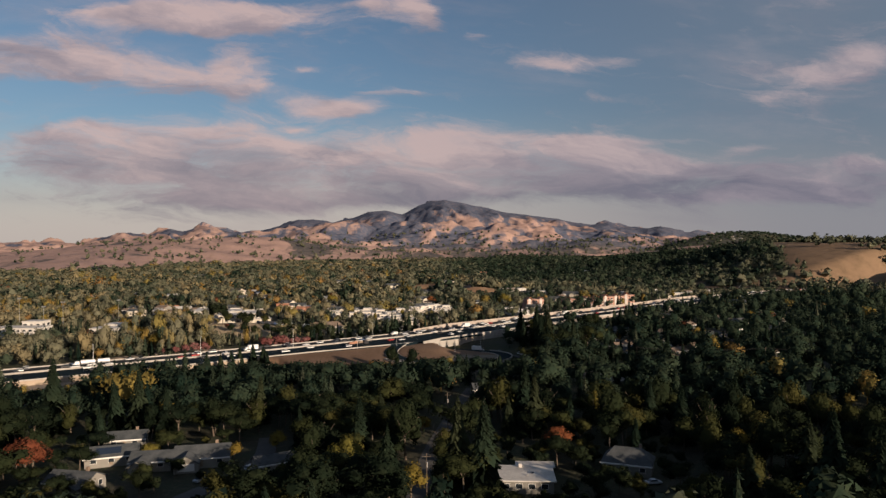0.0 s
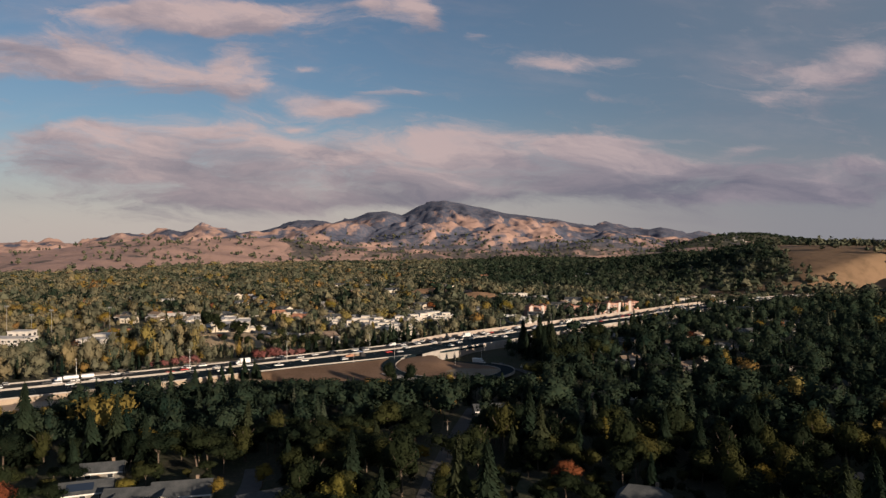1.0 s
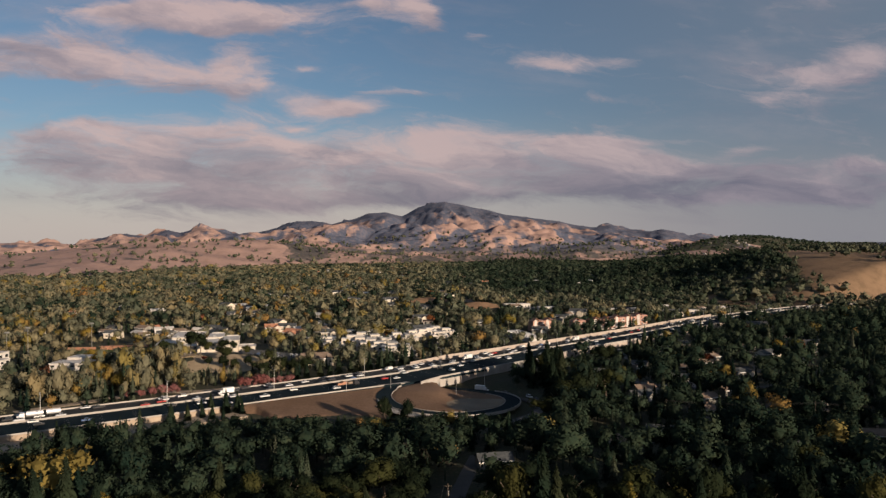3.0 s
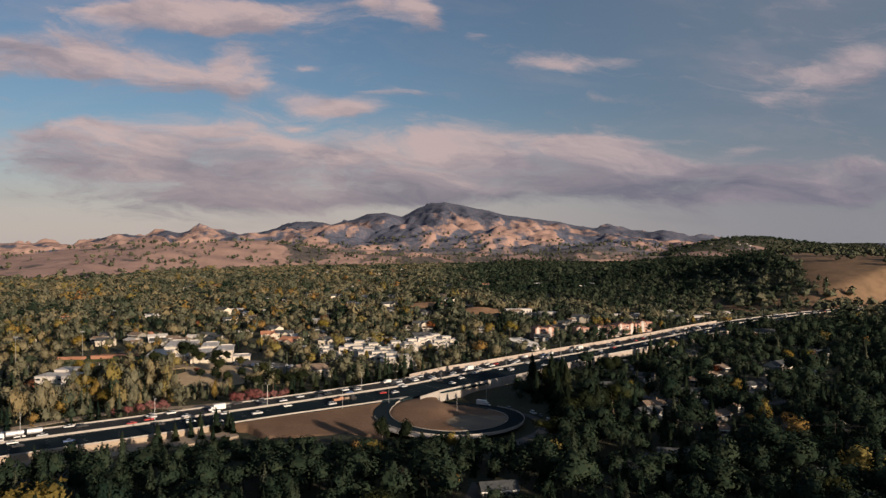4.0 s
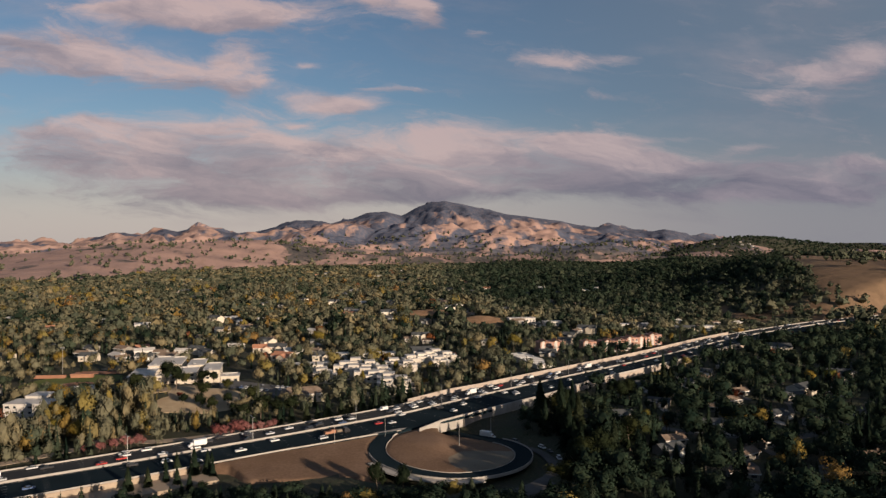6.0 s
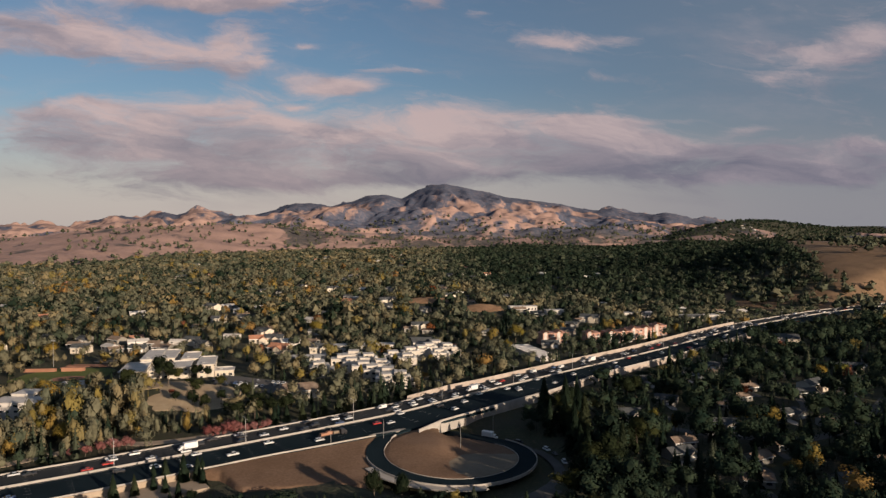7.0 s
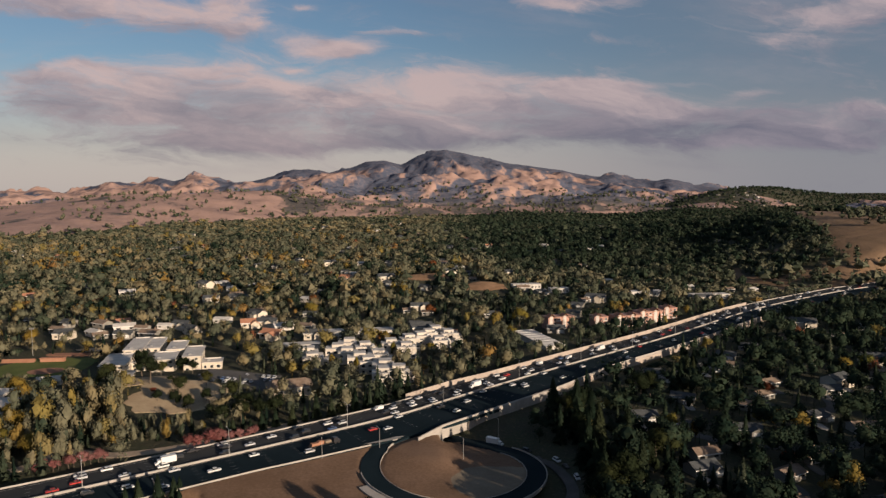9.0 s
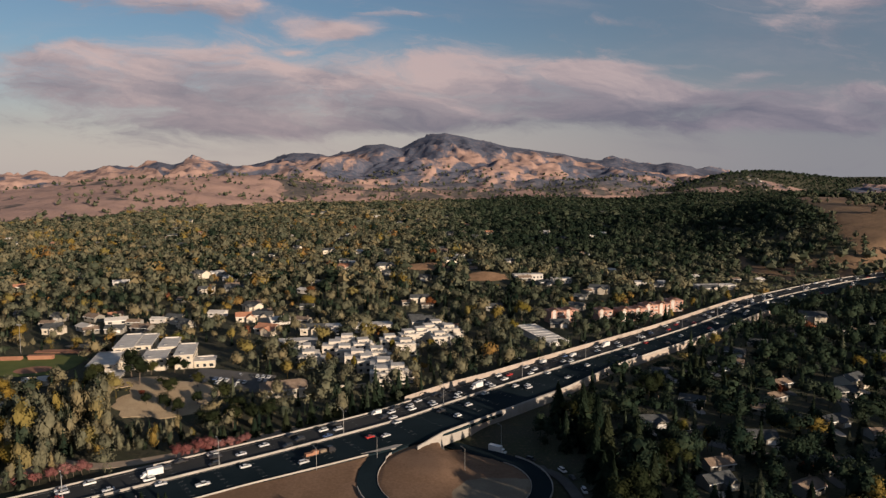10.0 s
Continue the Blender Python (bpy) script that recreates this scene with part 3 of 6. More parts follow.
def build_freeway():
    near = [near_edge(p[0]) for p in FREEWAY]
    ribbon("road_far", FREEWAY, 0.9, 17.4, 0.0, M_TAR_OLD, 0.8, label="worn grey asphalt freeway carriageway crowded with traffic", category="road")
    ribbon("road_near", FREEWAY, near, -0.9, 0.0, M_TAR_NEW, 0.8, label="freshly laid black asphalt freeway carriageway", category="road")
    ribbon("median_strip", FREEWAY, -0.9, 0.9, 0.02, M_STREET, 0.8, label="grey asphalt strip between the carriageways", category="median")
    ribbon("median_barrier", FREEWAY, -0.3, 0.3, 0.95, M_CONCRETE, 1.1, label="low pale concrete median barrier", category="barrier")
    ribbon("shoulder_far", FREEWAY, 17.4, 19.0, -0.25, M_STREET, 0.8, label="grey shoulder beside the freeway", category="shoulder")
    i0 = next(i for i, p in enumerate(FREEWAY) if p[0] > -6)
    i1 = next(i for i, p in enumerate(FREEWAY) if p[0] > 322)
    left = FREEWAY[:i0 + 1]
    ribbon("guard_barrier", left, 17.35, 17.65, 0.7, M_CONCRETE, 0.8, label="low concrete guard barrier along the freeway", category="barrier")
    run = FREEWAY[i0:i1]
    offs = [18.3 + 4.6 * max(0.0, 1 - k / 9) for k in range(len(run))]
    ribbon("sound_wall", run, offs, [o + 0.5 for o in offs], [1.0 + 1.7 * min(1, k / 5) for k in range(len(run))], M_WALL, 4.5,
           label="long tan concrete sound wall beside the freeway", category="sound wall")
    far_run = FREEWAY[i1 - 1:]
    ribbon("guard_barrier_2", far_run, 17.5, 17.9, 0.9, M_CONCRETE, 1.0, label="low concrete guard barrier along the freeway", category="barrier")
    # near side: kerb rail beside the dirt, then the bridge parapet and the retaining walls
    k0 = next(i for i, p in enumerate(FREEWAY) if p[0] > -196)
    k1 = next(i for i, p in enumerate(FREEWAY) if p[0] > -48)
    k2 = next(i for i, p in enumerate(FREEWAY) if p[0] > -13)
    k3 = next(i for i, p in enumerate(FREEWAY) if p[0] > 300)
    ribbon("rail", FREEWAY[:k1], [n - 0.3 for n in near[:k1]], near[:k1], 0.45, M_CONCRETE, 0.7, label="thin pale concrete rail along the verge", category="barrier")
    kl = next(i for i, p in enumerate(FREEWAY) if p[0] > -118)
    seg, sn = FREEWAY[:kl], near[:kl]
    ribbon("retaining_wall_1", seg, [n - 0.9 for n in sn], [n - 0.4 for n in sn], -0.2, M_SAND, 5.0, label="sandy concrete retaining wall below the freeway", category="wall")
    ribbon("sand_verge", seg, [n - 16 for n in sn], [n - 0.9 for n in sn], [-2.6 for n in sn], M_SAND, 2.0, label="pale sandy verge below the retaining wall", category="verge")
    seg, sn = FREEWAY[k2:k3], near[k2:k3]
    ribbon("parapet", seg, [n - 0.4 for n in sn], [n - 0.02 for n in sn], 1.2, M_CONCRETE, 1.6, label="pale concrete freeway parapet", category="parapet")
    ribbon("retaining_wall_2", seg, [n - 0.75 for n in sn], [n - 0.15 for n in sn], -0.3, M_WALL, 9.5, label="tall tan concrete retaining wall under the freeway", category="wall")
    # lane lines: dashes, and full lines at the shoulders
    verts, faces = [], []
    total = FW[2][-1]

    def dash(s0, s1, off, half):
        k = len(verts)
        for s in (s0, s1):
            for o in (off - half, off + half):
                x, y, _ = along(FW, s, o)
                verts.append((x, y, 0.03))
        faces.append((k, k + 2, k + 3, k + 1))
    for off in (4.9, 8.5, 12.1, -5.0, -8.6, -12.2, -15.8, -19.4):
        s = 60.0
        while s < total - 40:
            dash(s, s + 2.4, off, 0.055)
            s += 14.6
    for off in (1.5, 15.4, -1.5):
        s = 60.0
        while s < total - 40:
            dash(s, s + 12.0, off, 0.10)
            s += 12.0
    me = mesh_from("lane_lines", verts, faces, [M_PAINT])
    tagged(new("lane_lines", me), "white painted lane dashes and edge lines", "road marking", kind="stuff")


build_freeway()

# ramp: leaves the near carriageway, loops round the mound and dips under the bridge
RAMP = [(26, 508), (2, 486), (-18, 470), (-29, 458)]
RAMP_Z = [0.0, 0.0, -0.3, -0.9]
for k, a in enumerate(range(160, 401, 10)):
    RAMP.append((LOOP[0] + 36 * math.cos(radians(a)), LOOP[1] + 36 * math.sin(radians(a))))
    RAMP_Z.append(float(np.interp(a, (160, 200, 270, 360, 420), (-1.2, -2.6, -4.4, -5.2, -6.8))))
RAMP += [(20, 471), (11, 477), (3.4, 483), (-10, 497), (-28, 516)]
RAMP_Z += [-6.9, -7.2, -7.4, -7.4, -7.4]


def smooth_line(pts, zs, stepm=3.0):
    l3 = spline([(x, y, z) for (x, y), z in zip(pts, zs)], stepm)
    return [(p[0], p[1]) for p in l3], [p[2] for p in l3]


def mound_z(x, y):
    """Height of the bare earth of the interchange."""
    r = np.hypot(x - LOOP[0], y - LOOP[1])
    ang = np.degrees(np.arctan2(y - LOOP[1], x - LOOP[0])) % 360
    ring = np.interp(np.where(ang < 100, ang + 360, ang), (100, 160, 200, 270, 360, 420, 460), (-0.6, -1.2, -2.6, -4.4, -5.2, -6.8, -6.8))
    down = 6.0 * np.log1p(np.exp(np.clip(((x + 12.6) * 0.55 + (y - 460.5) * 0.835 - 3) / 6.0, -20, 8)))
    peak = -0.6 - 0.115 * np.hypot(x + 11, y - 462) - 0.16 * down
    inside = np.maximum(ring + 0.3, np.minimum(peak, ring + 0.3 + (33 - r) * 0.25))
    off, ln, dist = fw_side(x, y)
    outside = -0.5 - 0.085 * np.clip(-off - 23, 0, 40)
    outside = np.where(x < -28, outside, ring - 0.1)
    return np.where(r < 36, inside, np.maximum(outside, -4.6)), r, off


def build_interchange():
    line, zs = smooth_line(RAMP, RAMP_Z)
    ribbon("ramp", line, -4.2, 4.2, [z + 0.16 for z in zs], M_TAR_NEW, 1.2, label="dark asphalt loop ramp round the bare mound", category="ramp")
    a0 = next(i for i, p in enumerate(line) if p[0] < -27)
    a1 = max(i for i, p in enumerate(line) if p[1] > 455 and p[0] > 24)
    loop, lz = line[a0:a1], zs[a0:a1]
    ribbon("ramp_kerb", loop, 4.12, 4.34, [z + 0.42 for z in lz], M_CONCRETE, 0.9, label="pale concrete kerb inside the loop ramp", category="kerb")
    n = len(loop)
    low = loop[n // 5:]
    ribbon("ramp_barrier", low, -4.5, -4.15, [z + 0.8 for z in lz[n // 5:]], M_CONCRETE, 1.4, label="pale concrete barrier outside the loop ramp", category="barrier")
    mid = loop[n // 4: n // 2 + 4]
    ribbon("ramp_verge", mid, -8.5, -4.5, [z + 0.1 for z in lz[n // 4: n // 2 + 4]], M_CONCRETE, 0.6, label="pale concrete apron below the ramp", category="verge")
    # bare earth
    xs, ys = np.arange(-118, 42, 1.25), np.arange(384, 484, 1.25)
    X, Y = np.meshgrid(xs, ys)
    Z, r, off = mound_z(X, Y)
    for k in range(24):
        Z[1:-1, 1:-1] = (Z[1:-1, 1:-1] + Z[:-2, 1:-1] + Z[2:, 1:-1] + Z[1:-1, :-2] + Z[1:-1, 2:]) / 5
    Z = Z + 0.22 * fnoise(X, Y, 14, 31)
    lower = np.interp(X, (-118, -96, -82, -55, -25, 60), (408, 404, 389, 394, 398, 398))
    rim = np.minimum(Y - lower - 2 * fnoise(X, Y, 12, 33), X + 116)
    Z = np.where(X < -26, Z - 5 * step(rim, 4.0, -1.0), Z)
    keep = (X < -26) & (off < -20.5) & (rim > -1.5) | (r < 39.4) & (off < -27)
    bend = np.degrees(np.arctan2(Y - LOOP[1], X - LOOP[0])) % 360
    bed = np.interp(np.where(bend < 100, bend + 360, bend), (100, 160, 200, 270, 360, 420, 460), (-0.6, -1.2, -2.6, -4.4, -5.2, -6.8, -6.8)) - 0.3
    Z = np.where(np.abs(r - 36) < 4.6, np.minimum(Z, bed), Z)
    idx = np.arange(X.size).reshape(X.shape)
    ok = keep[:-1, :-1] & keep[1:, :-1] & keep[:-1, 1:] & keep[1:, 1:]
    quads = np.stack([idx[:-1, :-1][ok], idx[:-1, 1:][ok], idx[1:, 1:][ok], idx[1:, :-1][ok]], -1)
    patch = step(np.hypot((X - 24) / 20, (Y - 424) / 20) + 0.16 * fnoise(X, Y, 12, 35), 1.08, 0.94)
    me = mesh_from("bare_earth", np.stack([X, Y, Z], -1).reshape(-1, 3).tolist(), quads.tolist(), [M_DIRT], smooth=True)
    spread = me.attributes.new("gravel", "FLOAT", "POINT")
    spread.data.foreach_set("value", patch.astype(np.float32).ravel())
    tagged(new("bare_earth", me), "bare reddish earth of the interchange with a gravel patch", "bare earth", kind="structure")
    # gore between ramp and freeway
    bm = bmesh.new()
    pts = [along(FW, s_, o)[:2] for s_, o in GORE]
    top = [bm.verts.new((x, y, 0.05)) for x, y in pts]
    bot = [bm.verts.new((x, y, -0.8)) for x, y in pts]
    bm.faces.new(top)
    for i in range(len(top)):
        bm.faces.new((top[i], bot[i], bot[(i + 1) % len(top)], top[(i + 1) % len(top)]))
    bmesh.ops.recalc_face_normals(bm, faces=bm.faces)
    tagged(part("gore", bm, M_CONCRETE, None), "pale concrete gore where the ramp leaves", "paving", kind="structure")


def s_at(x):
    """Length along the freeway where its median crosses a given easting."""
    return float(np.interp(x, FW[0][:, 0], FW[2]))


GORE = [(s_at(-52), -23.4), (s_at(-38), -24.4), (s_at(-36), -26.2), (s_at(-40), -27.4), (s_at(-46), -25.6)]
build_interchange()


def build_bridge():
    """Parapet, fascia, wing wall and abutments where the street runs under the freeway."""
    b = empty("bridge", pose(0, 0, 0), "pale concrete freeway bridge over a street", "bridge", kind="structure")
    d = Vector((0.70, 0.714, 0)).normalized()
    nrm = Vector((-d.y, d.x, 0))
    tip, p1, p2 = Vector((-12.6, 460.5, 0)), Vector((-1.5, 477.5, 0)), Vector((12.0, 490.9, 0))

    def prism(plan, z0s, z1s):
        bm = bmesh.new()
        lo = [bm.verts.new((p.x, p.y, z)) for p, z in zip(plan, z0s)]
        hi = [bm.verts.new((p.x, p.y, z)) for p, z in zip(plan, z1s)]
        bm.faces.new(hi)
        bm.faces.new(lo[::-1])
        for i in range(len(plan)):
            bm.faces.new((lo[i], lo[(i + 1) % len(plan)], hi[(i + 1) % len(plan)], hi[i]))
        bmesh.ops.recalc_face_normals(bm, faces=bm.faces)
        return bm
    t = nrm * 0.7
    part("wing_wall", prism([tip, p1, p1 + t, tip + t], [-2.2, -9.0, -9.0, -2.2], [1.1, 1.1, 1.1, 1.1]), M_CONCRETE, b)
    part("fascia", prism([p1, p2, p2 + t, p1 + t], [-5.8] * 4, [1.15] * 4), M_CONCRETE, b)
    deep = nrm * 30
    outer = [p2]
    for x in (12, 22, 32, 42):
        s = s_at(x)
        a = along(FW, s, near_edge(x) - 1.25)
        if a[0] > p2.x + 3:
            outer.append(Vector((a[0], a[1], 0)))
    for a, c in zip(outer, outer[1:]):
        part("side_wall", prism([a, c, c + t, a + t], [-9.0] * 4, [1.15] * 4), M_CONCRETE, b)
    part("deck", prism([p1 + t, p2 + t, p2 + deep, p1 + deep], [-1.9] * 4, [-0.85] * 4), M_WALL, b)
    part("abutment", prism([p1, p1 + d * 0.8, p1 + d * 0.8 + deep, p1 + deep], [-9.0] * 4, [-1.0] * 4), M_CONCRETE, b)
    part("abutment", prism([p2 - d * 0.8 + t, p2 + t, p2 + deep, p2 - d * 0.8 + deep], [-9.0] * 4, [-1.0] * 4), M_WALL, b)


build_bridge()


def street(name, pts, half, dz=0.12, mat=None, label="quiet grey asphalt street among trees"):
    line = spline(pts, 6.0)
    z = height(np.array([p[0] for p in line]), np.array([p[1] for p in line]))[0]
    zz = [float(v) + dz for v in z]
    ribbon(name, line, -half, half, zz, mat or M_STREET, 0.5, label=label, category="street")
    return line


STREETS = []
# the street that comes from under the bridge and runs beside the ramp
STREETS.append((street("street_1", [(16, 479), (30, 471), (48, 454), (54, 432), (52, 410), (40, 388), (20, 372)], 4.5), 4.5))
STREETS.append((street("street_2", [(128, 500), (117, 488), (130, 470), (150, 462), (178, 458), (205, 470), (240, 500), (275, 540)], 3.2), 3.2))
STREETS.append((street("street_3", [(-73, 170), (-70, 190), (-62, 206), (-58, 226), (-62, 250)], 3.2), 3.2))
STREETS.append((street("street_4", [(-8, 150), (-7, 190), (-4, 230), (4, 280), (14, 330)], 2.8), 2.8))
STREETS.append((street("street_5", [(178, 530), (190, 505), (215, 520), (225, 560)], 3.0), 3.0))
STREETS.append((street("frontage_path", [(-215, 398), (-180, 432), (-174, 450), (-163, 449), (-149, 446), (-137, 449), (-122, 456), (-100, 470), (-70, 492)],
                       3.2, 0.16, M_SAND, "pale gravel frontage track beside the freeway"), 3.4))
LOT = street("parking_lot", [(-150, 560), (-128, 560), (-104, 560)], 17.0, 0.35, label="grey asphalt parking lot with parked cars")

# ---- trees ----
RNG = np.random.default_rng(7)


def unit(v):
    return v / np.linalg.norm(v, axis=-1, keepdims=True)


def leaf_tris(points, normals, size, rng, spread=0.7):
    """One ragged triangle for each point, facing roughly along its normal."""
    n = len(points)
    nn = unit(normals + rng.normal(0, spread, (n, 3)))
    t = unit(np.cross(nn, rng.normal(0, 1, (n, 3))))
    b = np.cross(nn, t)
    s = (size * rng.uniform(0.6, 1.4, (n, 1)))
    a0 = rng.uniform(0, 6.28, (n, 1))
    out = []
    for k in range(3):
        a = a0 + k * 2.094 + rng.uniform(-0.4, 0.4, (n, 1))
        out.append(points + (t * np.cos(a) + b * np.sin(a)) * s)
    return np.stack(out, 1)


def rounded(tris, share=0.62):
    """Turn every leaf outwards and give it a normal between its own and the crown's, so that a crown is shaded as one body."""
    mid = tris.mean(1)
    span = np.maximum(np.ptp(mid, axis=0) / 2, 1e-3)
    out = unit((mid - (mid.max(0) + mid.min(0)) / 2) / span + 1e-6)
    own = unit(np.cross(tris[:, 1] - tris[:, 0], tris[:, 2] - tris[:, 0]) + 1e-9)
    back = (own * out).sum(1) < 0
    tris = tris.copy()
    tris[back] = tris[back][:, ::-1]
    own[back] *= -1
    return tris, unit(share * out + (1 - share) * own + 1e-6)


def ico(sub=0):
    bm = bmesh.new()
    bmesh.ops.create_icosphere(bm, subdivisions=sub + 1, radius=1.0)
    t = np.array([[v.co[:] for v in f.verts] for f in bm.faces])
    bm.free()
    return t


ICO0 = ico(0)
OCTA = np.array([[(sx, 0, 0), (0, sy, 0), (0, 0, sz)] for sx in (-1, 1) for sy in (-1, 1) for sz in (-1, 1)], dtype=float)


def lumps_of(rng, n, spread, squash=0.8):
    c = rng.normal(0, 1, (n, 3)) * np.array([spread, spread, spread * squash])
    r = rng.uniform(0.32, 0.54, n)
    return c, r


def broad_crown(rng, leaves, size, n_lumps=8, core=True, tall=1.0, thin=1):
    """A broadleaf crown in a unit ball: lumps of leaves round darker cores."""
    c, r = lumps_of(rng, n_lumps, 0.33)
    c[0] = (0, 0, 0.05)
    r[0] = 0.62
    pick = rng.integers(0, n_lumps, leaves)
    d = unit(rng.normal(0, 1, (leaves, 3)) + np.array([0, 0, 0.25]))
    pts = c[pick] + d * (r[pick] * rng.uniform(0.86, 1.08, leaves))[:, None]
    tris = leaf_tris(pts, d, size, rng, 0.42)
    if core:
        cores = []
        for k in range(0, n_lumps, thin):
            t = ICO0 * r[k] * 0.66
            t = t * (1 + 0.18 * np.sin(t.sum(-1, keepdims=True) * 9 + k))
            cores.append(t + c[k])
        tris = np.concatenate([tris] + cores)
    return tris * np.array([1, 1, tall])


def conifer_crown(rng, whorls, arms, droop=0.35, width=0.20):
    """A spire in unit height: whorls of drooping ragged boughs."""
    tris = []
    for k in range(whorls):
        f = k / (whorls - 1)
        z = 0.06 + 0.92 * f
        rad = width * (1 - f) ** 0.82 * rng.uniform(0.82, 1.12) + 0.006
        for j in range(arms):
            a = 6.283 * (j + rng.uniform(-0.3, 0.3)) / arms + k * 1.9
            r = rad * rng.uniform(0.50, 1.30)
            w = rad * rng.uniform(0.20, 0.36)
            ca, sa = math.cos(a), math.sin(a)
            root = np.array([ca * r * 0.1, sa * r * 0.1, z + 0.03])
            tip = np.array([ca * r, sa * r, z - droop * r])
            side = np.array([-sa, ca, 0.0]) * w
            mid = (root + tip) / 2 + np.array([0, 0, 0.02])
            tris += [[root, mid + side, tip], [root, tip, mid - side], [mid + side * 0.8 - [0, 0, 0.03], tip, mid - side * 0.8 - [0, 0, 0.05]]]
    # the dark heart
    t = np.array(tris)
    n = 6
    heart = [[[0.5 * width * math.cos(6.283 * i / n), 0.5 * width * math.sin(6.283 * i / n), 0.05],
              [0.5 * width * math.cos(6.283 * (i + 1) / n), 0.5 * width * math.sin(6.283 * (i + 1) / n), 0.05], [0, 0, 0.95]] for i in range(n)]
    return np.concatenate([t, np.array(heart)])


def limbs(rng, h, r, split=0.42, n=5):
    bm = bmesh.new()
    lean = Vector((rng.normal(0, 0.03), rng.normal(0, 0.03), 0)) * h
    fork = Vector((0, 0, h * split)) + lean
    tube(bm, (0, 0, -0.6), fork, r, r * 0.72, 7)
    for k in range(n):
        a = 6.283 * k / n + rng.uniform(-0.4, 0.4)
        out = Vector((math.cos(a), math.sin(a), 0)) * h * rng.uniform(0.16, 0.27)
        end = fork + out + Vector((0, 0, h * rng.uniform(0.2, 0.36)))
        tube(bm, fork - Vector((0, 0, 0.2)), end, r * 0.5, r * 0.14, 5)
    return bm


def tree_prototype(kind, k, mat, label, category, h, wide, group):
    """One tree with trunk and crown, far below the ground's edge of view; copies are placed from it."""
    rng = np.random.default_rng(100 + k)
    t = empty(kind, pose(0, 0, -300), label, category, group)
    if category == "conifer tree":
        bm = bmesh.new()
        tube(bm, (0, 0, -0.6), (0, 0, h * 0.93), h * 0.017, h * 0.003, 7)
        part("trunk", bm, M_BARK, t)
        tris, normals = rounded(conifer_crown(rng, 24, 13, 0.30, wide / h / 2) * h, 0.5)
        me = tri_mesh("crown", tris, mat, None, normals)
    else:
        part("trunk", limbs(rng, h, h * 0.022), M_BARK, t)
        r = wide / 2
        tris = broad_crown(rng, 1900, 0.052, 13 + k % 4) * r
        low = kind == "elm"
        tris[..., 2] *= (h * (0.86 if low else 0.66) / 2) / r
        tris[..., 2] += h * (0.54 if low else 0.64)
        tris, normals = rounded(tris, 0.4)
        me = tri_mesh("crown", tris, mat, None, normals)
    shared("crown", me, t)
    return t


def keep_off(x, y):
    """True where no tree may stand: roads, walls, roofs, bare ground."""
    x, y = np.atleast_1d(np.asarray(x, float)), np.atleast_1d(np.asarray(y, float))
    off, ln, dist = fw_side(x, y)
    bad = (off > -56.0) & (x > 0) & (x < 56) & (y < 540) & (y > 440)
    bad |= (off > -33.5) & (off < 22.0) & (dist < 40)
    bad |= (off > -52) & (off < -20) & (x < -112) & (x > -230) & (dist < 60)
    r = np.hypot(x - LOOP[0], y - LOOP[1])
    bad |= r < 46
    bad |= (x > -60) & (x < 44) & (y > 376) & (y < 440)
    lower = np.interp(x, (-118, -96, -82, -55, -25, 60), (396, 388, 378, 378, 378, 380))
    bad |= (x > -112) & (x < -20) & (y > lower) & (off < 0) & (off > -80)
    for line, half in STREETS:
        a = np.array([p[:2] for p in line])
        for p in a[::1]:
            bad |= np.hypot(x - p[0], y - p[1]) < half + 3.2
    for x0, x1, y0, y1 in CLEARINGS:
        bad |= (x > x0) & (x < x1) & (y > y0) & (y < y1)
    return bad


# footprints that stay open, filled as the buildings are listed
CLEARINGS = [(-154, -98, 540, 580), (-172, -124, 486, 550), (-300, -238, 558, 640), (-48, 8, 984, 1048), (26, 72, 898, 966)]


def jitter_grid(x0, x1, y0, y1, gap, rng):
    xs, ys = np.meshgrid(np.arange(x0, x1, gap), np.arange(y0, y1, gap))
    p = np.stack([xs.ravel(), ys.ravel()], -1)
    return p + rng.uniform(-0.46, 0.46, p.shape) * gap


def in_view(p, margin=40):
    return np.abs(p[:, 0]) < 0.68 * np.maximum(p[:, 1] - 6, 0) + margin


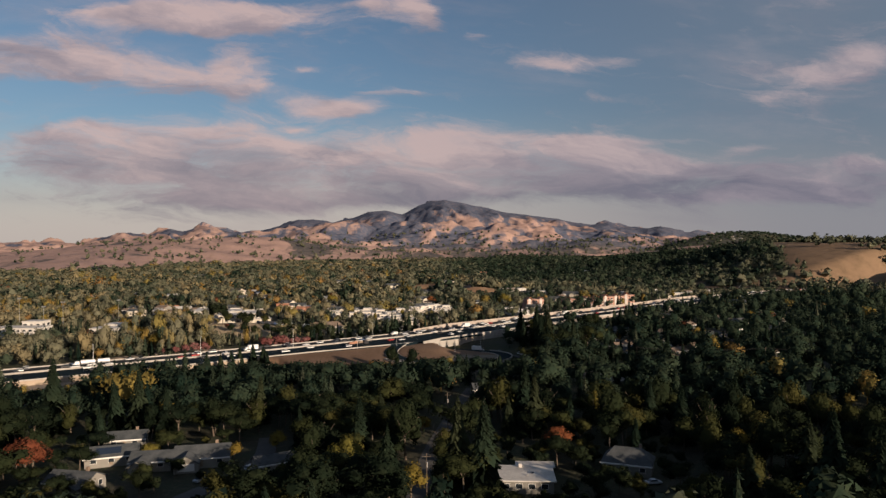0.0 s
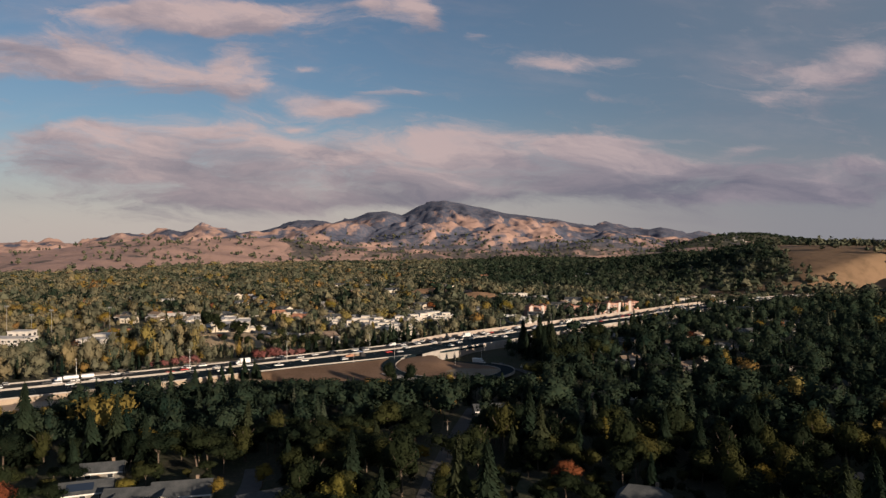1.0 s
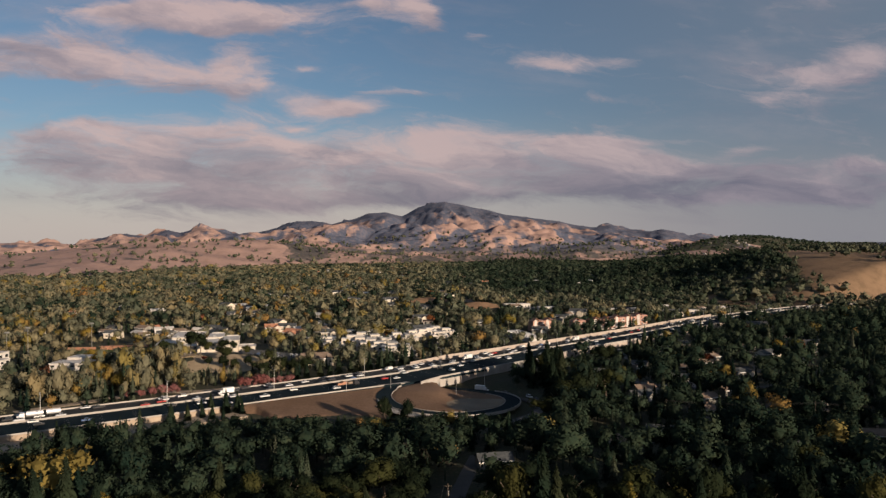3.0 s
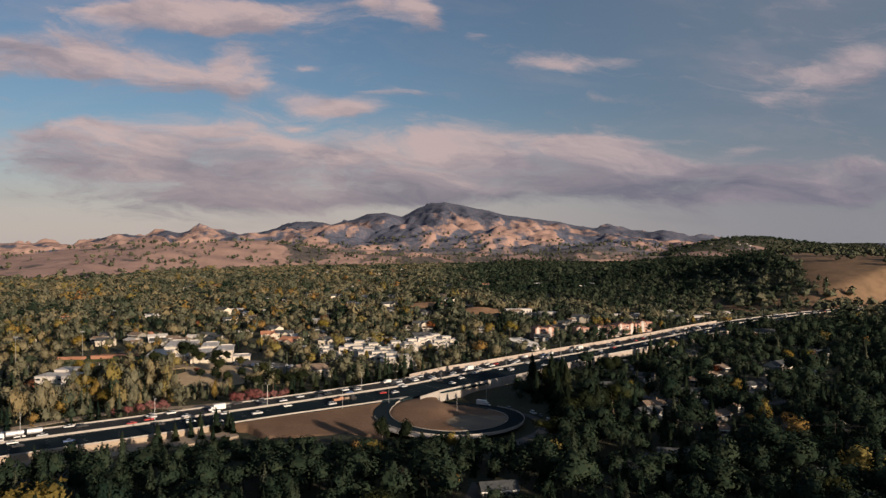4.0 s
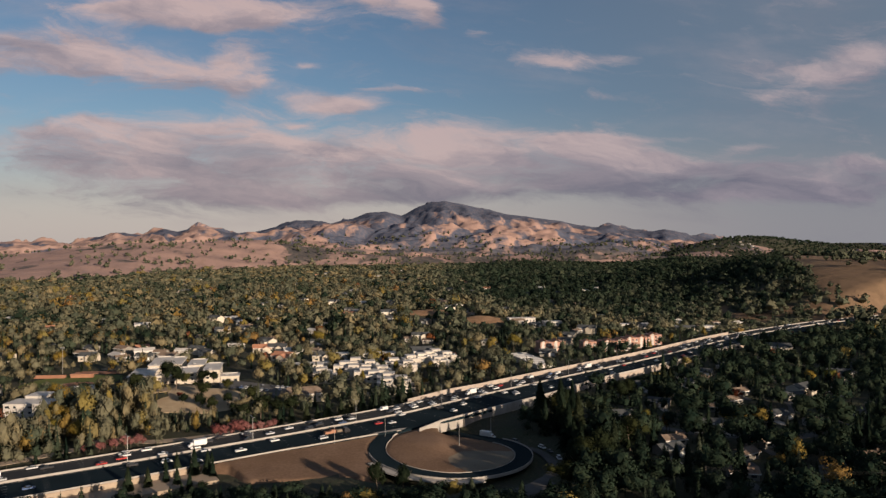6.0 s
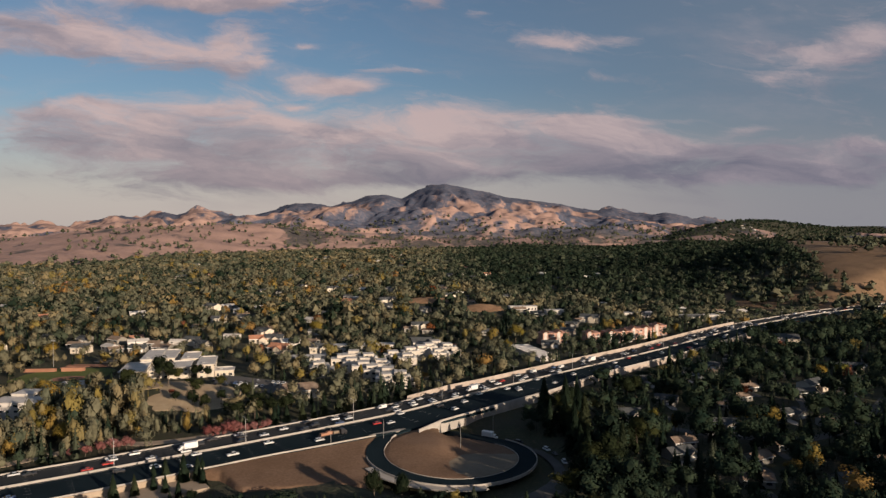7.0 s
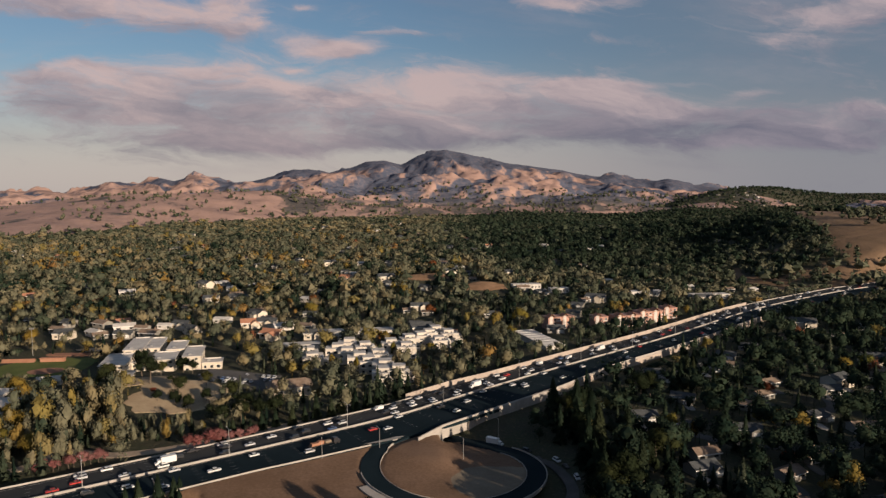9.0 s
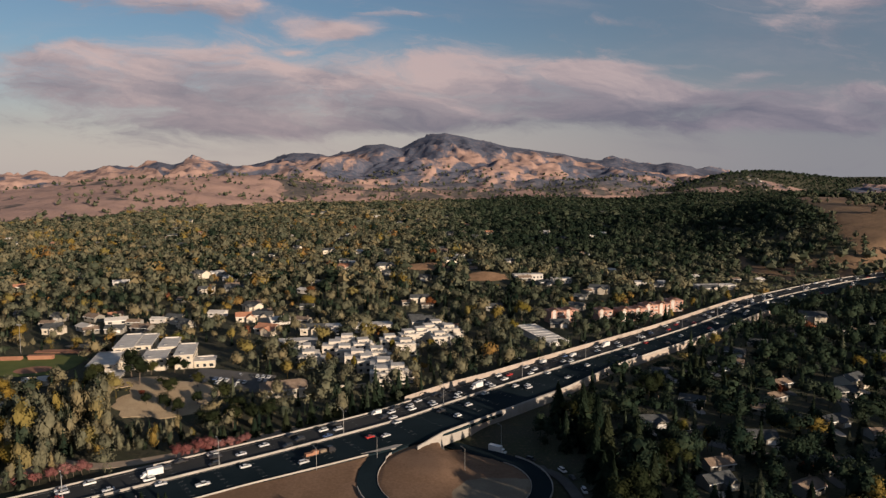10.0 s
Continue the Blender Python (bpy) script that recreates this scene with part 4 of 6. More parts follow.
def place_near_trees():
    rng = np.random.default_rng(21)
    tall = {"conifer": (25, 21, 17), "oak": (14, 12, 16), "elm": (11, 18, 15), "golden_tree": (13, 16, 10), "rust_tree": (11, 9)}
    protos = {
        "conifer": [tree_prototype("conifer", k, M_PINE, "tall dark green conifer among the houses", "conifer tree", h, w, "trees of the near woods")
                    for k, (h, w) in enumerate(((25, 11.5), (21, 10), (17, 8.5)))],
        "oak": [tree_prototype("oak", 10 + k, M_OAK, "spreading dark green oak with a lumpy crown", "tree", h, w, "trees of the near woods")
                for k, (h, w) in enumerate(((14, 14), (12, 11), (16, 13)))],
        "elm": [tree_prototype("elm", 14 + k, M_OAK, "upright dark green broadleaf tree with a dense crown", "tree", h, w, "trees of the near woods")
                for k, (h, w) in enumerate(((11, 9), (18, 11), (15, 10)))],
        "golden_tree": [tree_prototype("golden_tree", 20 + k, M_GOLD, "autumn tree with golden yellow leaves", "tree", h, w, "autumn trees")
                        for k, (h, w) in enumerate(((13, 9), (16, 5.5), (10, 9)))],
        "rust_tree": [tree_prototype("rust_tree", 30 + k, M_RUST, "autumn tree with rust orange leaves", "tree", h, w, "autumn trees")
                      for k, (h, w) in enumerate(((11, 9), (9, 7)))],
        "crimson_shrub": [tree_prototype("crimson_shrub", 40, M_RED, "small crimson-leaved tree beside the freeway", "tree", 6, 5, "crimson trees")],
    }
    # trees that can be told apart: kind, variant, east, north, size
    known = [("conifer", 0, 4.5, 197, 1.06), ("conifer", 0, 11.5, 191, 1.08), ("golden_tree", 0, -8, 184, 1.0), ("golden_tree", 0, -27, 205, 1.15),
             ("rust_tree", 0, 37, 226, 1.0), ("golden_tree", 1, 57, 262, 0.95), ("rust_tree", 0, -118, 200, 1.4), ("golden_tree", 2, -92, 222, 0.7),
             ("elm", 1, -27, 379, 0.8), ("elm", 1, -17, 378, 0.74), ("golden_tree", 0, 112, 480, 0.9), ("golden_tree", 1, 119, 466, 0.75),
             ("rust_tree", 0, 188, 540, 0.9), ("conifer", 0, 56, 497, 0.98), ("conifer", 1, 64, 476, 0.95), ("conifer", 2, 60, 512, 0.9),
             ("oak", 2, 128, 292, 1.0), ("golden_tree", 2, 283, 600, 1.2), ("golden_tree", 0, 262, 590, 1.0), ("golden_tree", 0, 60, 168, 0.9),
             ("rust_tree", 1, 88, 178, 0.8), ("golden_tree", 2, -55, 232, 0.8), ("golden_tree", 2, -66, 222, 0.7), ("oak", 0, -40, 180, 0.95),
             ("oak", 0, -24, 178, 0.9), ("conifer", 1, 128, 396, 0.9), ("oak", 2, -186, 562, 1.15), ("oak", 1, -204, 556, 1.0), ("oak", 1, -166, 576, 0.9),
             ("elm", 0, -176, 566, 0.9), ("oak", 0, -150, 526, 0.9), ("oak", 1, -139, 540, 0.8), ("elm", 2, -146, 512, 0.8), ("elm", 0, -158, 517, 0.7), ("elm", 0, -138, 508, 0.9), ("rust_tree", 1, -163, 524, 0.6), ("elm", 0, -132, 520, 0.8), ("golden_tree", 0, -195, 655, 1.0), ("golden_tree", 1, -58, 590, 0.9),
             ("golden_tree", 1, -38, 640, 0.8), ("golden_tree", 1, -74, 596, 0.9), ("rust_tree", 0, -35, 648, 0.9), ("golden_tree", 1, -20, 588, 0.8), ("golden_tree", 0, -10, 650, 0.8), ("oak", 0, -120, 190, 1.1), ("conifer", 2, -118, 391, 0.5), ("conifer", 2, -112, 388, 0.55), ("conifer", 2, -106, 386, 0.45),
             ("conifer", 2, -123, 385, 0.6), ("elm", 0, -99, 382, 0.5), ("conifer", 2, -129, 380, 0.7),
             ("golden_tree", 0, 67, 748, 1.5), ("golden_tree", 0, 27, 626, 0.85), ("golden_tree", 2, -128, 801, 1.6), ("rust_tree", 0, -137, 862, 1.3), ("rust_tree", 0, -50, 685, 0.95),
             ("rust_tree", 1, -42, 683, 1.0), ("rust_tree", 0, -17, 1171, 1.7), ("rust_tree", 0, -14, 800, 1.2), ("golden_tree", 2, -344, 695, 1.1), ("golden_tree", 0, 54, 700, 1.0), ("golden_tree", 2, 40, 690, 1.0),
             ("conifer", 0, 62, 440, 1.0), ("elm", 1, 64, 453, 1.0), ("conifer", 1, 61, 421, 0.95), ("oak", 2, 62, 402, 1.1), ("elm", 1, 58, 390, 1.0), ("conifer", 0, 68, 446, 1.1),
             ("oak", 2, 64, 466, 1.0), ("elm", 2, 66, 434, 1.1), ("oak", 0, 48, 380, 1.0), ("elm", 1, 70, 410, 1.1), ("elm", 1, 70, 492, 1.2), ("conifer", 0, 66, 486, 1.1), ("conifer", 1, 150, 566, 0.95), ("conifer", 2, 156, 572, 1.0), ("conifer", 1, 144, 560, 0.85), ("conifer", 0, 160, 582, 0.8), ("oak", 2, 112, 534, 1.0), ("elm", 1, 120, 540, 0.9), ("conifer", 0, 70, 472, 1.05), ("oak", 2, 64, 489, 1.15), ("elm", 1, 68, 500, 1.0),
             ("conifer", 0, 82, 450, 0.95), ("conifer", 0, 66, 428, 0.7), ("elm", 1, 76, 436, 0.9), ("conifer", 1, 62, 410, 1.0), ("elm", 1, 84, 424, 1.0),
             ("conifer", 0, 78, 414, 0.9), ("conifer", 1, 72, 460, 0.95), ("oak", 2, 92, 438, 1.1), ("elm", 2, 56, 396, 1.0), ("oak", 2, 70, 398, 1.0),
             ("golden_tree", 0, 166, 484, 0.9), ("golden_tree", 2, 170, 563, 1.0), ("golden_tree", 2, 160, 490, 0.8), ("golden_tree", 2, 92, 414, 0.7), ("rust_tree", 0, 150, 440, 0.7),
             ("golden_tree", 0, -182, 440, 1.1), ("golden_tree", 2, -206, 470, 1.5), ("golden_tree", 0, -226, 508, 1.3), ("golden_tree", 2, -216, 482, 1.4),
             ("golden_tree", 0, -243, 530, 1.1), ("golden_tree", 2, -322, 674, 1.5), ("golden_tree", 2, -222, 545, 1.0), ("golden_tree", 2, -198, 454, 1.3),
             ("oak", 2, -172, 541, 1.1), ("elm", 1, -195, 531, 0.9), ("elm", 2, -190, 536, 0.9), ("oak", 1, -158, 570, 0.8), ("oak", 0, -114, 486, 0.9),
             ("oak", 0, -104, 490, 0.95), ("oak", 1, -96, 494, 1.0), ("oak", 0, -88, 498, 0.95), ("oak", 2, -118, 522, 0.8), ("oak", 0, -108, 508, 0.9)]
    for x, y in ((-117, 452), (-113, 454), (-109, 457), (-105, 459), (-101, 462), (-97, 464), (-93, 467), (-160, 431), (-155, 434), (-165, 428), (-170, 425), (-150, 437)):
        known.append(("crimson_shrub", 0, x, y, rng.uniform(0.8, 1.4)))
        known.append(("crimson_shrub", 0, x + rng.uniform(0.5, 3), y + rng.uniform(1, 3), rng.uniform(0.6, 1.2)))
    # garden shrubs and small trees about the near houses and the foot of the verge
    for x, y in ((-104, 402), (-108, 406), (-112, 404), (-100, 398), (-115, 400), (-120, 398)):
        known.append(("conifer", 2, x + rng.normal(0, 2.5), y + rng.normal(0, 2.5), rng.uniform(0.5, 0.85)))
    for x, y in jitter_grid(-128, 76, 150, 246, 8.0, rng):
        garden = (x < -50 or 6 < x < 40 or 40 < x < 74) and abs(x) < 0.66 * y + 12
        if garden and all(math.hypot(x - hx, y - hy) > 9.5 + (2.5 if hx == 23 else 0) for hx, hy in HOMES) and min(math.hypot(x - q[0], y - q[1]) for q in STREETS[2][0]) > 5.5:
            known.append((("oak", "elm")[int(rng.integers(0, 2))], 0, x, y, rng.uniform(0.3, 0.66)))
    for x0 in range(-92, 4, 6):
        x, y, _ = along(FW, s_at(x0), 26.5 + rng.normal(0, 1.5))
        known.append(("conifer", int(rng.integers(1, 3)), x, y, rng.uniform(0.5, 0.72)))
    for kind, v, x, y, s in known:
        copy_thing(protos[kind][v], pose(x, y, ground_z(x, y), 0, 0, rng.uniform(0, 360)) @ Matrix.Scale(s, 4))
    taken = np.array([(k[2], k[3]) for k in known])
    p = jitter_grid(-330, 340, 146, 452, 8.2, rng)
    p = p[in_view(p, 25) & ~keep_off(p[:, 0], p[:, 1])]
    p = p[np.min(np.hypot(p[:, None, 0] - taken[None, :, 0], p[:, None, 1] - taken[None, :, 1]), 1) > 5.5]
    order = np.argsort(p[:, 1] + 0.25 * np.abs(p[:, 0]))
    p = p[order]
    singles, rest = p[:330], p[330:]
    grove = fnoise(p[:, 0], p[:, 1], 60, 41, 2)
    for (x, y), g in zip(singles, grove):
        u = rng.random()
        kind = "conifer" if u < 0.13 + 0.28 * g else "golden_tree" if u > 0.984 else "rust_tree" if u > 0.978 else "elm" if rng.random() < 0.5 else "oak"
        v = rng.integers(0, len(protos[kind]))
        big = min(rng.uniform(0.72, 1.14), float(sight_limit(np.array([[x, y]]))[0]) / tall[kind][v])
        m = pose(x, y, ground_z(x, y), rng.normal(0, 2), rng.normal(0, 2), rng.uniform(0, 360)) @ Matrix.Scale(big, 4)
        copy_thing(protos[kind][v], m)
    for group in protos.values():
        for t in group:
            for o in (*t.children_recursive, t):
                bpy.data.objects.remove(o)
    return rest


def sight_limit(p):
    """Greatest height of a tree below the interchange, whose ground falls away towards the bare earth."""
    x, y = p[:, 0], p[:, 1]
    far = np.where(x > -10, 420.0, 408.0)
    off, ln, dist = fw_side(x, y)
    wall = (off < -20) & (off > -75) & (x > 60) & (x < 330) & (fnoise(x, y, 70, 77, 2) > 0.26)
    verge = (x > -228) & (x < -158) & (off < -42) & (off > -120) & (y > 250) & (fnoise(x, y, 40, 79, 2) > -0.2)
    below_hill = (off > 20) & (x > 300) & (x < 640) & (y > 850) & (y < 1010)
    return np.where(wall, 3.0 + 0.26 * np.clip(-off - 28, 0, 60), np.where(below_hill, 6.5, np.where(verge, np.clip(0.2 * (-off - 32), 3.0, 40.0), np.where((x > -120) & (x < 48) & (y > 270) & (y < 440), np.clip(0.187 * (far - y), 1.5, 30), 60.0))))


def scatter(points, templates, conifers, share, rng, size, hues, squat=1.0):
    """Joined trees: an array of triangles and a tint for each."""
    z = height(points[:, 0], points[:, 1])[0]
    size = np.broadcast_to(np.asarray(size, float), len(points))
    tris, tint, facing = [], [], []
    is_con = rng.random(len(points)) < share
    for group, mask in ((templates, ~is_con), (conifers, is_con)):
        which = rng.integers(0, len(group), len(points))
        for k, (t, nn) in enumerate(map(rounded, group)):
            sel = np.where(mask & (which == k))[0]
            if not len(sel):
                continue
            a = rng.uniform(0, 6.283, len(sel))
            s = size[sel] * np.clip(np.exp(rng.normal(-0.08, 0.32, len(sel))), 0.42, 1.7)
            hgt = s ** 0.7 * size[sel] ** 0.3 * rng.uniform(0.8, 1.3, len(sel)) * squat
            hgt = np.minimum(hgt, sight_limit(points[sel]))
            c, sn = np.cos(a)[:, None, None], np.sin(a)[:, None, None]
            X = (t[None, ..., 0] * c - t[None, ..., 1] * sn) * s[:, None, None] + points[sel, 0][:, None, None]
            Y = (t[None, ..., 0] * sn + t[None, ..., 1] * c) * s[:, None, None] + points[sel, 1][:, None, None]
            Z = t[None, ..., 2] * hgt[:, None, None] + z[sel][:, None, None]
            tris.append(np.stack([X, Y, Z], -1).reshape(-1, 3, 3))
            c, sn = c[..., 0], sn[..., 0]
            facing.append(np.stack([nn[:, 0] * c - nn[:, 1] * sn, nn[:, 0] * sn + nn[:, 1] * c, np.broadcast_to(nn[:, 2], (len(sel), len(t)))], -1).reshape(-1, 3))
            h = hues[sel] if group is templates else np.clip(rng.normal(0.10, 0.08, len(sel)), 0, 0.3)
            tint.append(np.repeat(h, len(t)))
    return np.concatenate(tris), np.concatenate(tint), np.concatenate(facing)


def unit_tree(rng, leaves, size, n_lumps, core):
    """A broadleaf tree in unit height for the joined woods, trunk included."""
    t = broad_crown(rng, leaves, size, n_lumps, core, 1.0, 2) * np.array([1, 1, 1]) * np.array([w := rng.uniform(0.37, 0.48), w, 0.42])
    t[..., 2] += 0.56
    stem = np.array([[[-0.02, 0, -0.05], [0.02, 0, -0.05], [0, 0.01, 0.4]]])
    return np.concatenate([t, stem])


def far_tree(rng, leaves=12):
    """A few dozen triangles: a ragged lumpy crown."""
    t = OCTA * (0.50 if leaves < 20 else 0.42)
    n = np.round(t * 50) / 50
    t = t * (1 + 0.28 * np.sin(n[..., :1] * 23 + rng.uniform(0, 6)) * np.cos(n[..., 1:2] * 19 + rng.uniform(0, 6)) + 0.2 * np.sin(n[..., 2:] * 17))
    t = t * np.array([1, 1, rng.uniform(0.65, 0.95)]) + np.array([0, 0, 0.5])
    d = unit(rng.normal(0, 1, (leaves, 3)) + np.array([0, 0, 0.5]))
    high = rng.uniform(0.32, 0.52)
    return np.concatenate([t, leaf_tris(d * np.array([0.46, 0.46, high]) * rng.uniform(0.85, 1.1, (leaves, 1)) + np.array([0, 0, 0.12 + high]), d, 0.74 / leaves ** 0.5, rng, 0.6)])


def hue_field(p, rng, warm):
    """Tint of each tree: mostly green, in places turned yellow or orange."""
    n = fnoise(p[:, 0], p[:, 1], 120, 51, 3)
    h = 0.40 + 0.22 * n + rng.normal(0, 0.19, len(p))
    turned = rng.random(len(p)) < warm * (1 + 1.6 * n)
    h = np.where(turned, rng.uniform(0.80, 0.95, len(p)), np.clip(h, 0.02, 0.72))
    return np.where(rng.random(len(p)) < 0.003, 1.0, h)


def in_grove(p):
    off, ln, dist = fw_side(p[:, 0], p[:, 1])
    return (off > 26) & (off < np.clip(46 + 1.1 * (-121 - p[:, 0]), 38, 112)) & (p[:, 0] > -214) & (p[:, 0] < -104) & (p[:, 1] < 545)


def build_woods(rest):
    rng = np.random.default_rng(33)
    mids = [unit_tree(rng, 200, 0.105, 7, True) for k in range(8)]
    cons = [conifer_crown(rng, 9, 7, 0.4, w) for w in (0.21, 0.25, 0.19)]
    # middle distance, on both sides of the freeway
    p = jitter_grid(-660, 700, 440, 860, 8.8, rng)
    p = p[in_view(p) & ~keep_off(p[:, 0], p[:, 1])]
    off, ln, dist = fw_side(p[:, 0], p[:, 1])
    left_side = off > 0
    thin = np.where(left_side, np.where(p[:, 1] < 545, 0.96, 0.84), 0.93)
    p = p[(rng.random(len(p)) < thin) & ((p[:, 1] > 452) | left_side)]
    g = height(p[:, 0], p[:, 1])[1]
    p = p[(g < 0.4) & ~in_grove(p)]
    p = np.concatenate([p, rest])
    off, ln, dist = fw_side(p[:, 0], p[:, 1])
    warm = np.where(off > 0, np.where(p[:, 0] < -190, 0.17, 0.085), 0.022)
    hues = hue_field(p, rng, warm)
    # shade over the near side put into the tint: greens pushed to the dark end
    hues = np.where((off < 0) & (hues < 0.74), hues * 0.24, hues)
    hues = np.where((off > 0) & (p[:, 0] < -190) & (p[:, 1] < 720) & (hues < 0.6), hues + 0.14, hues)
    # the valley's shade put into the tint beyond the freeway, deeper to the right
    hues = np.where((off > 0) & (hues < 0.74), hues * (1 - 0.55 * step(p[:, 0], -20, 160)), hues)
    right = off < 0
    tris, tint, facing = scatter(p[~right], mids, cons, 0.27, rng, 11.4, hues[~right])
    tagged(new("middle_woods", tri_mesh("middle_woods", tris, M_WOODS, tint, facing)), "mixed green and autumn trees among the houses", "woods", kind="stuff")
    p, hues = p[right], hues[right]
    close = p[:, 1] < 500
    # more of that shade put into the tint of the closest trees
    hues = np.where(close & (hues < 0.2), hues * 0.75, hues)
    crowns, spires = [unit_tree(rng, 470, 0.080, 9, True) for k in range(8)], [conifer_crown(rng, 15, 9, 0.35, w) for w in (0.19, 0.23, 0.17)]
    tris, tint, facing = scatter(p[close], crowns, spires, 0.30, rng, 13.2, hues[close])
    tagged(new("near_woods", tri_mesh("near_woods", tris, M_WOODS, tint, facing)), "woods around the houses with shade put into their dark tint", "woods", kind="stuff")
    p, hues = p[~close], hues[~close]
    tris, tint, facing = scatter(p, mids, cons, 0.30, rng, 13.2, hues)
    tagged(new("dark_woods", tri_mesh("dark_woods", tris, M_WOODS, tint, facing)), "woods around the houses with shade put into their dark tint", "woods", kind="stuff")
    # unseen trees below the first view, added to shade the near houses
    q = jitter_grid(-210, 230, 40, 150, 9.0, rng)
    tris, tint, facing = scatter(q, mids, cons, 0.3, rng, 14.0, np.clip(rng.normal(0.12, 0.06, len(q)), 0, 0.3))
    tagged(new("garden_woods", tri_mesh("garden_woods", tris, M_WOODS, tint, facing)), "unseen dark trees below the start of the flight, added to shade the near houses", "woods", kind="stuff")
    # tall slender grove between the freeway and the school
    q = jitter_grid(-330, -104, 400, 548, 5.3, rng)
    q = q[in_grove(q) & in_view(q) & ~keep_off(q[:, 0], q[:, 1])]
    slim = []
    for k in range(5):
        t = broad_crown(rng, 300, 0.088, 8, True, 1.0, 2) * np.array([0.28, 0.28, 0.50]) + np.array([0, 0, 0.50])
        slim.append(t)
    h = np.clip(rng.normal(0.50, 0.18, len(q)), 0.15, 0.90)
    tris, tint, facing = scatter(q, slim, cons, 0.16, rng, 14.5 - 5.5 * step(q[:, 0], -172, -150), h)
    tagged(new("roadside_grove", tri_mesh("roadside_grove", tris, M_WOODS, tint, facing)), "tall slender olive and brown trees along the freeway", "grove", kind="stuff")
    # far woods
    fars, fcons = [far_tree(rng, 10) for k in range(8)], [conifer_crown(rng, 4, 4, 0.4, w) for w in (0.18, 0.22)]
    finer = [far_tree(rng, 32) for k in range(10)]
    p = np.concatenate([jitter_grid(-1200, 1400, 860, 1700, 9.6, rng), jitter_grid(-1900, 2300, 1700, 2500, 13.5, rng), jitter_grid(-1500, 2600, 2500, 3420, 18.5, rng),
                        jitter_grid(-1900, 3000, 3420, 4300, 21.0, rng)])
    p = p[in_view(p, 20) & ~keep_off(p[:, 0], p[:, 1])]
    z, g, b = height(p[:, 0], p[:, 1])
    knolly = step(np.abs(1000 * p[:, 0] / p[:, 1] - 420), 110, 60) * step(p[:, 1], 3150, 3350)
    p = p[(g < 0.42) & (rng.random(len(p)) < 0.92 - 0.25 * knolly)]
    warm = np.where(p[:, 0] < 150, 0.075, 0.02) * np.clip((2600 - p[:, 1]) / 1400, 0.1, 1)
    # cloud shade over the valley's right side, put into the trees' tint
    painted_shade = step(p[:, 0] - 0.02 * p[:, 1] + 90 * fnoise(p[:, 0], p[:, 1], 260, 71), -150, 120) * step(p[:, 1], 800, 1350)
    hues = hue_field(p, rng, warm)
    hues = hues * (1 - 0.70 * painted_shade)
    share = 0.22
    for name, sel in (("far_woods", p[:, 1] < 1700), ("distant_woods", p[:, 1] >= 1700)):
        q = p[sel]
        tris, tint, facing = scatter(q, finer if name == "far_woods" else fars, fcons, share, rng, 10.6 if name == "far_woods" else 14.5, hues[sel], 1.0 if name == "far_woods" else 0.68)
        tagged(new(name, tri_mesh(name, tris, M_WOODS, tint, facing)), "dense woods filling the valley, darkened to the right by painted cloud shade", "woods", kind="stuff")
    # scattered oaks on the grass hills
    p = np.concatenate([jitter_grid(-3000, 1700, 1750, 3900, 34.0, rng), jitter_grid(420, 1400, 960, 1900, 17.0, rng)])
    p = p[in_view(p, 20)]
    z, g, b = height(p[:, 0], p[:, 1])
    clump = fnoise(p[:, 0], p[:, 1], 110, 61, 3)
    near = p[:, 1] < 1900
    p = p[(g > 0.5) & (rng.random(len(p)) < np.where(near, 0.16 + 1.1 * clump, np.interp(p[:, 0] / p[:, 1], (-0.62, -0.45, -0.3, -0.1, 0.3), (0.03, 0.2, 0.34, 0.5, 0.7)) + 0.75 * clump))]
    if len(p):
        tris, tint, facing = scatter(p, fars, fars, 0.0, rng, np.where(p[:, 1] < 1900, 11.5, 12.5), np.clip(rng.normal(0.28, 0.08, len(p)), 0, 0.5))
        tagged(new("hillside_oaks", tri_mesh("hillside_oaks", tris, M_WOODS, tint, facing)), "scattered dark oaks on dry grass slopes", "oaks", kind="stuff")

# ---- buildings ----


def gable_roof(w, d, h, rise, over=0.5, thick=0.25, hip=0.0):
    """A pitched roof over a w by d plan, ridge along x, with eaves."""
    bm = bmesh.new()
    x, y = w / 2 + over, d / 2 + over
    drop = rise * over / (d / 2)
    rx = w / 2 + over - hip
    outer = [(-x, -y, h - drop), (x, -y, h - drop), (x, y, h - drop), (-x, y, h - drop), (-rx, 0, h + rise), (rx, 0, h + rise)]
    lo = [bm.verts.new(p) for p in outer]
    hi = [bm.verts.new((p[0], p[1], p[2] + thick)) for p in outer]
    for f in ((0, 1, 5, 4), (2, 3, 4, 5), (1, 2, 5), (3, 0, 4)):
        if len(f) == 4 or hip > 0:
            bm.faces.new([hi[i] for i in f])
            bm.faces.new([lo[i] for i in f[::-1]])
    rim = (0, 1, 2, 3) if hip > 0 else (0, 1, 5, 2, 3, 4)
    for i in range(len(rim)):
        a, b = rim[i], rim[(i + 1) % len(rim)]
        bm.faces.new((lo[a], lo[b], hi[b], hi[a]))
    bmesh.ops.recalc_face_normals(bm, faces=bm.faces)
    return bm


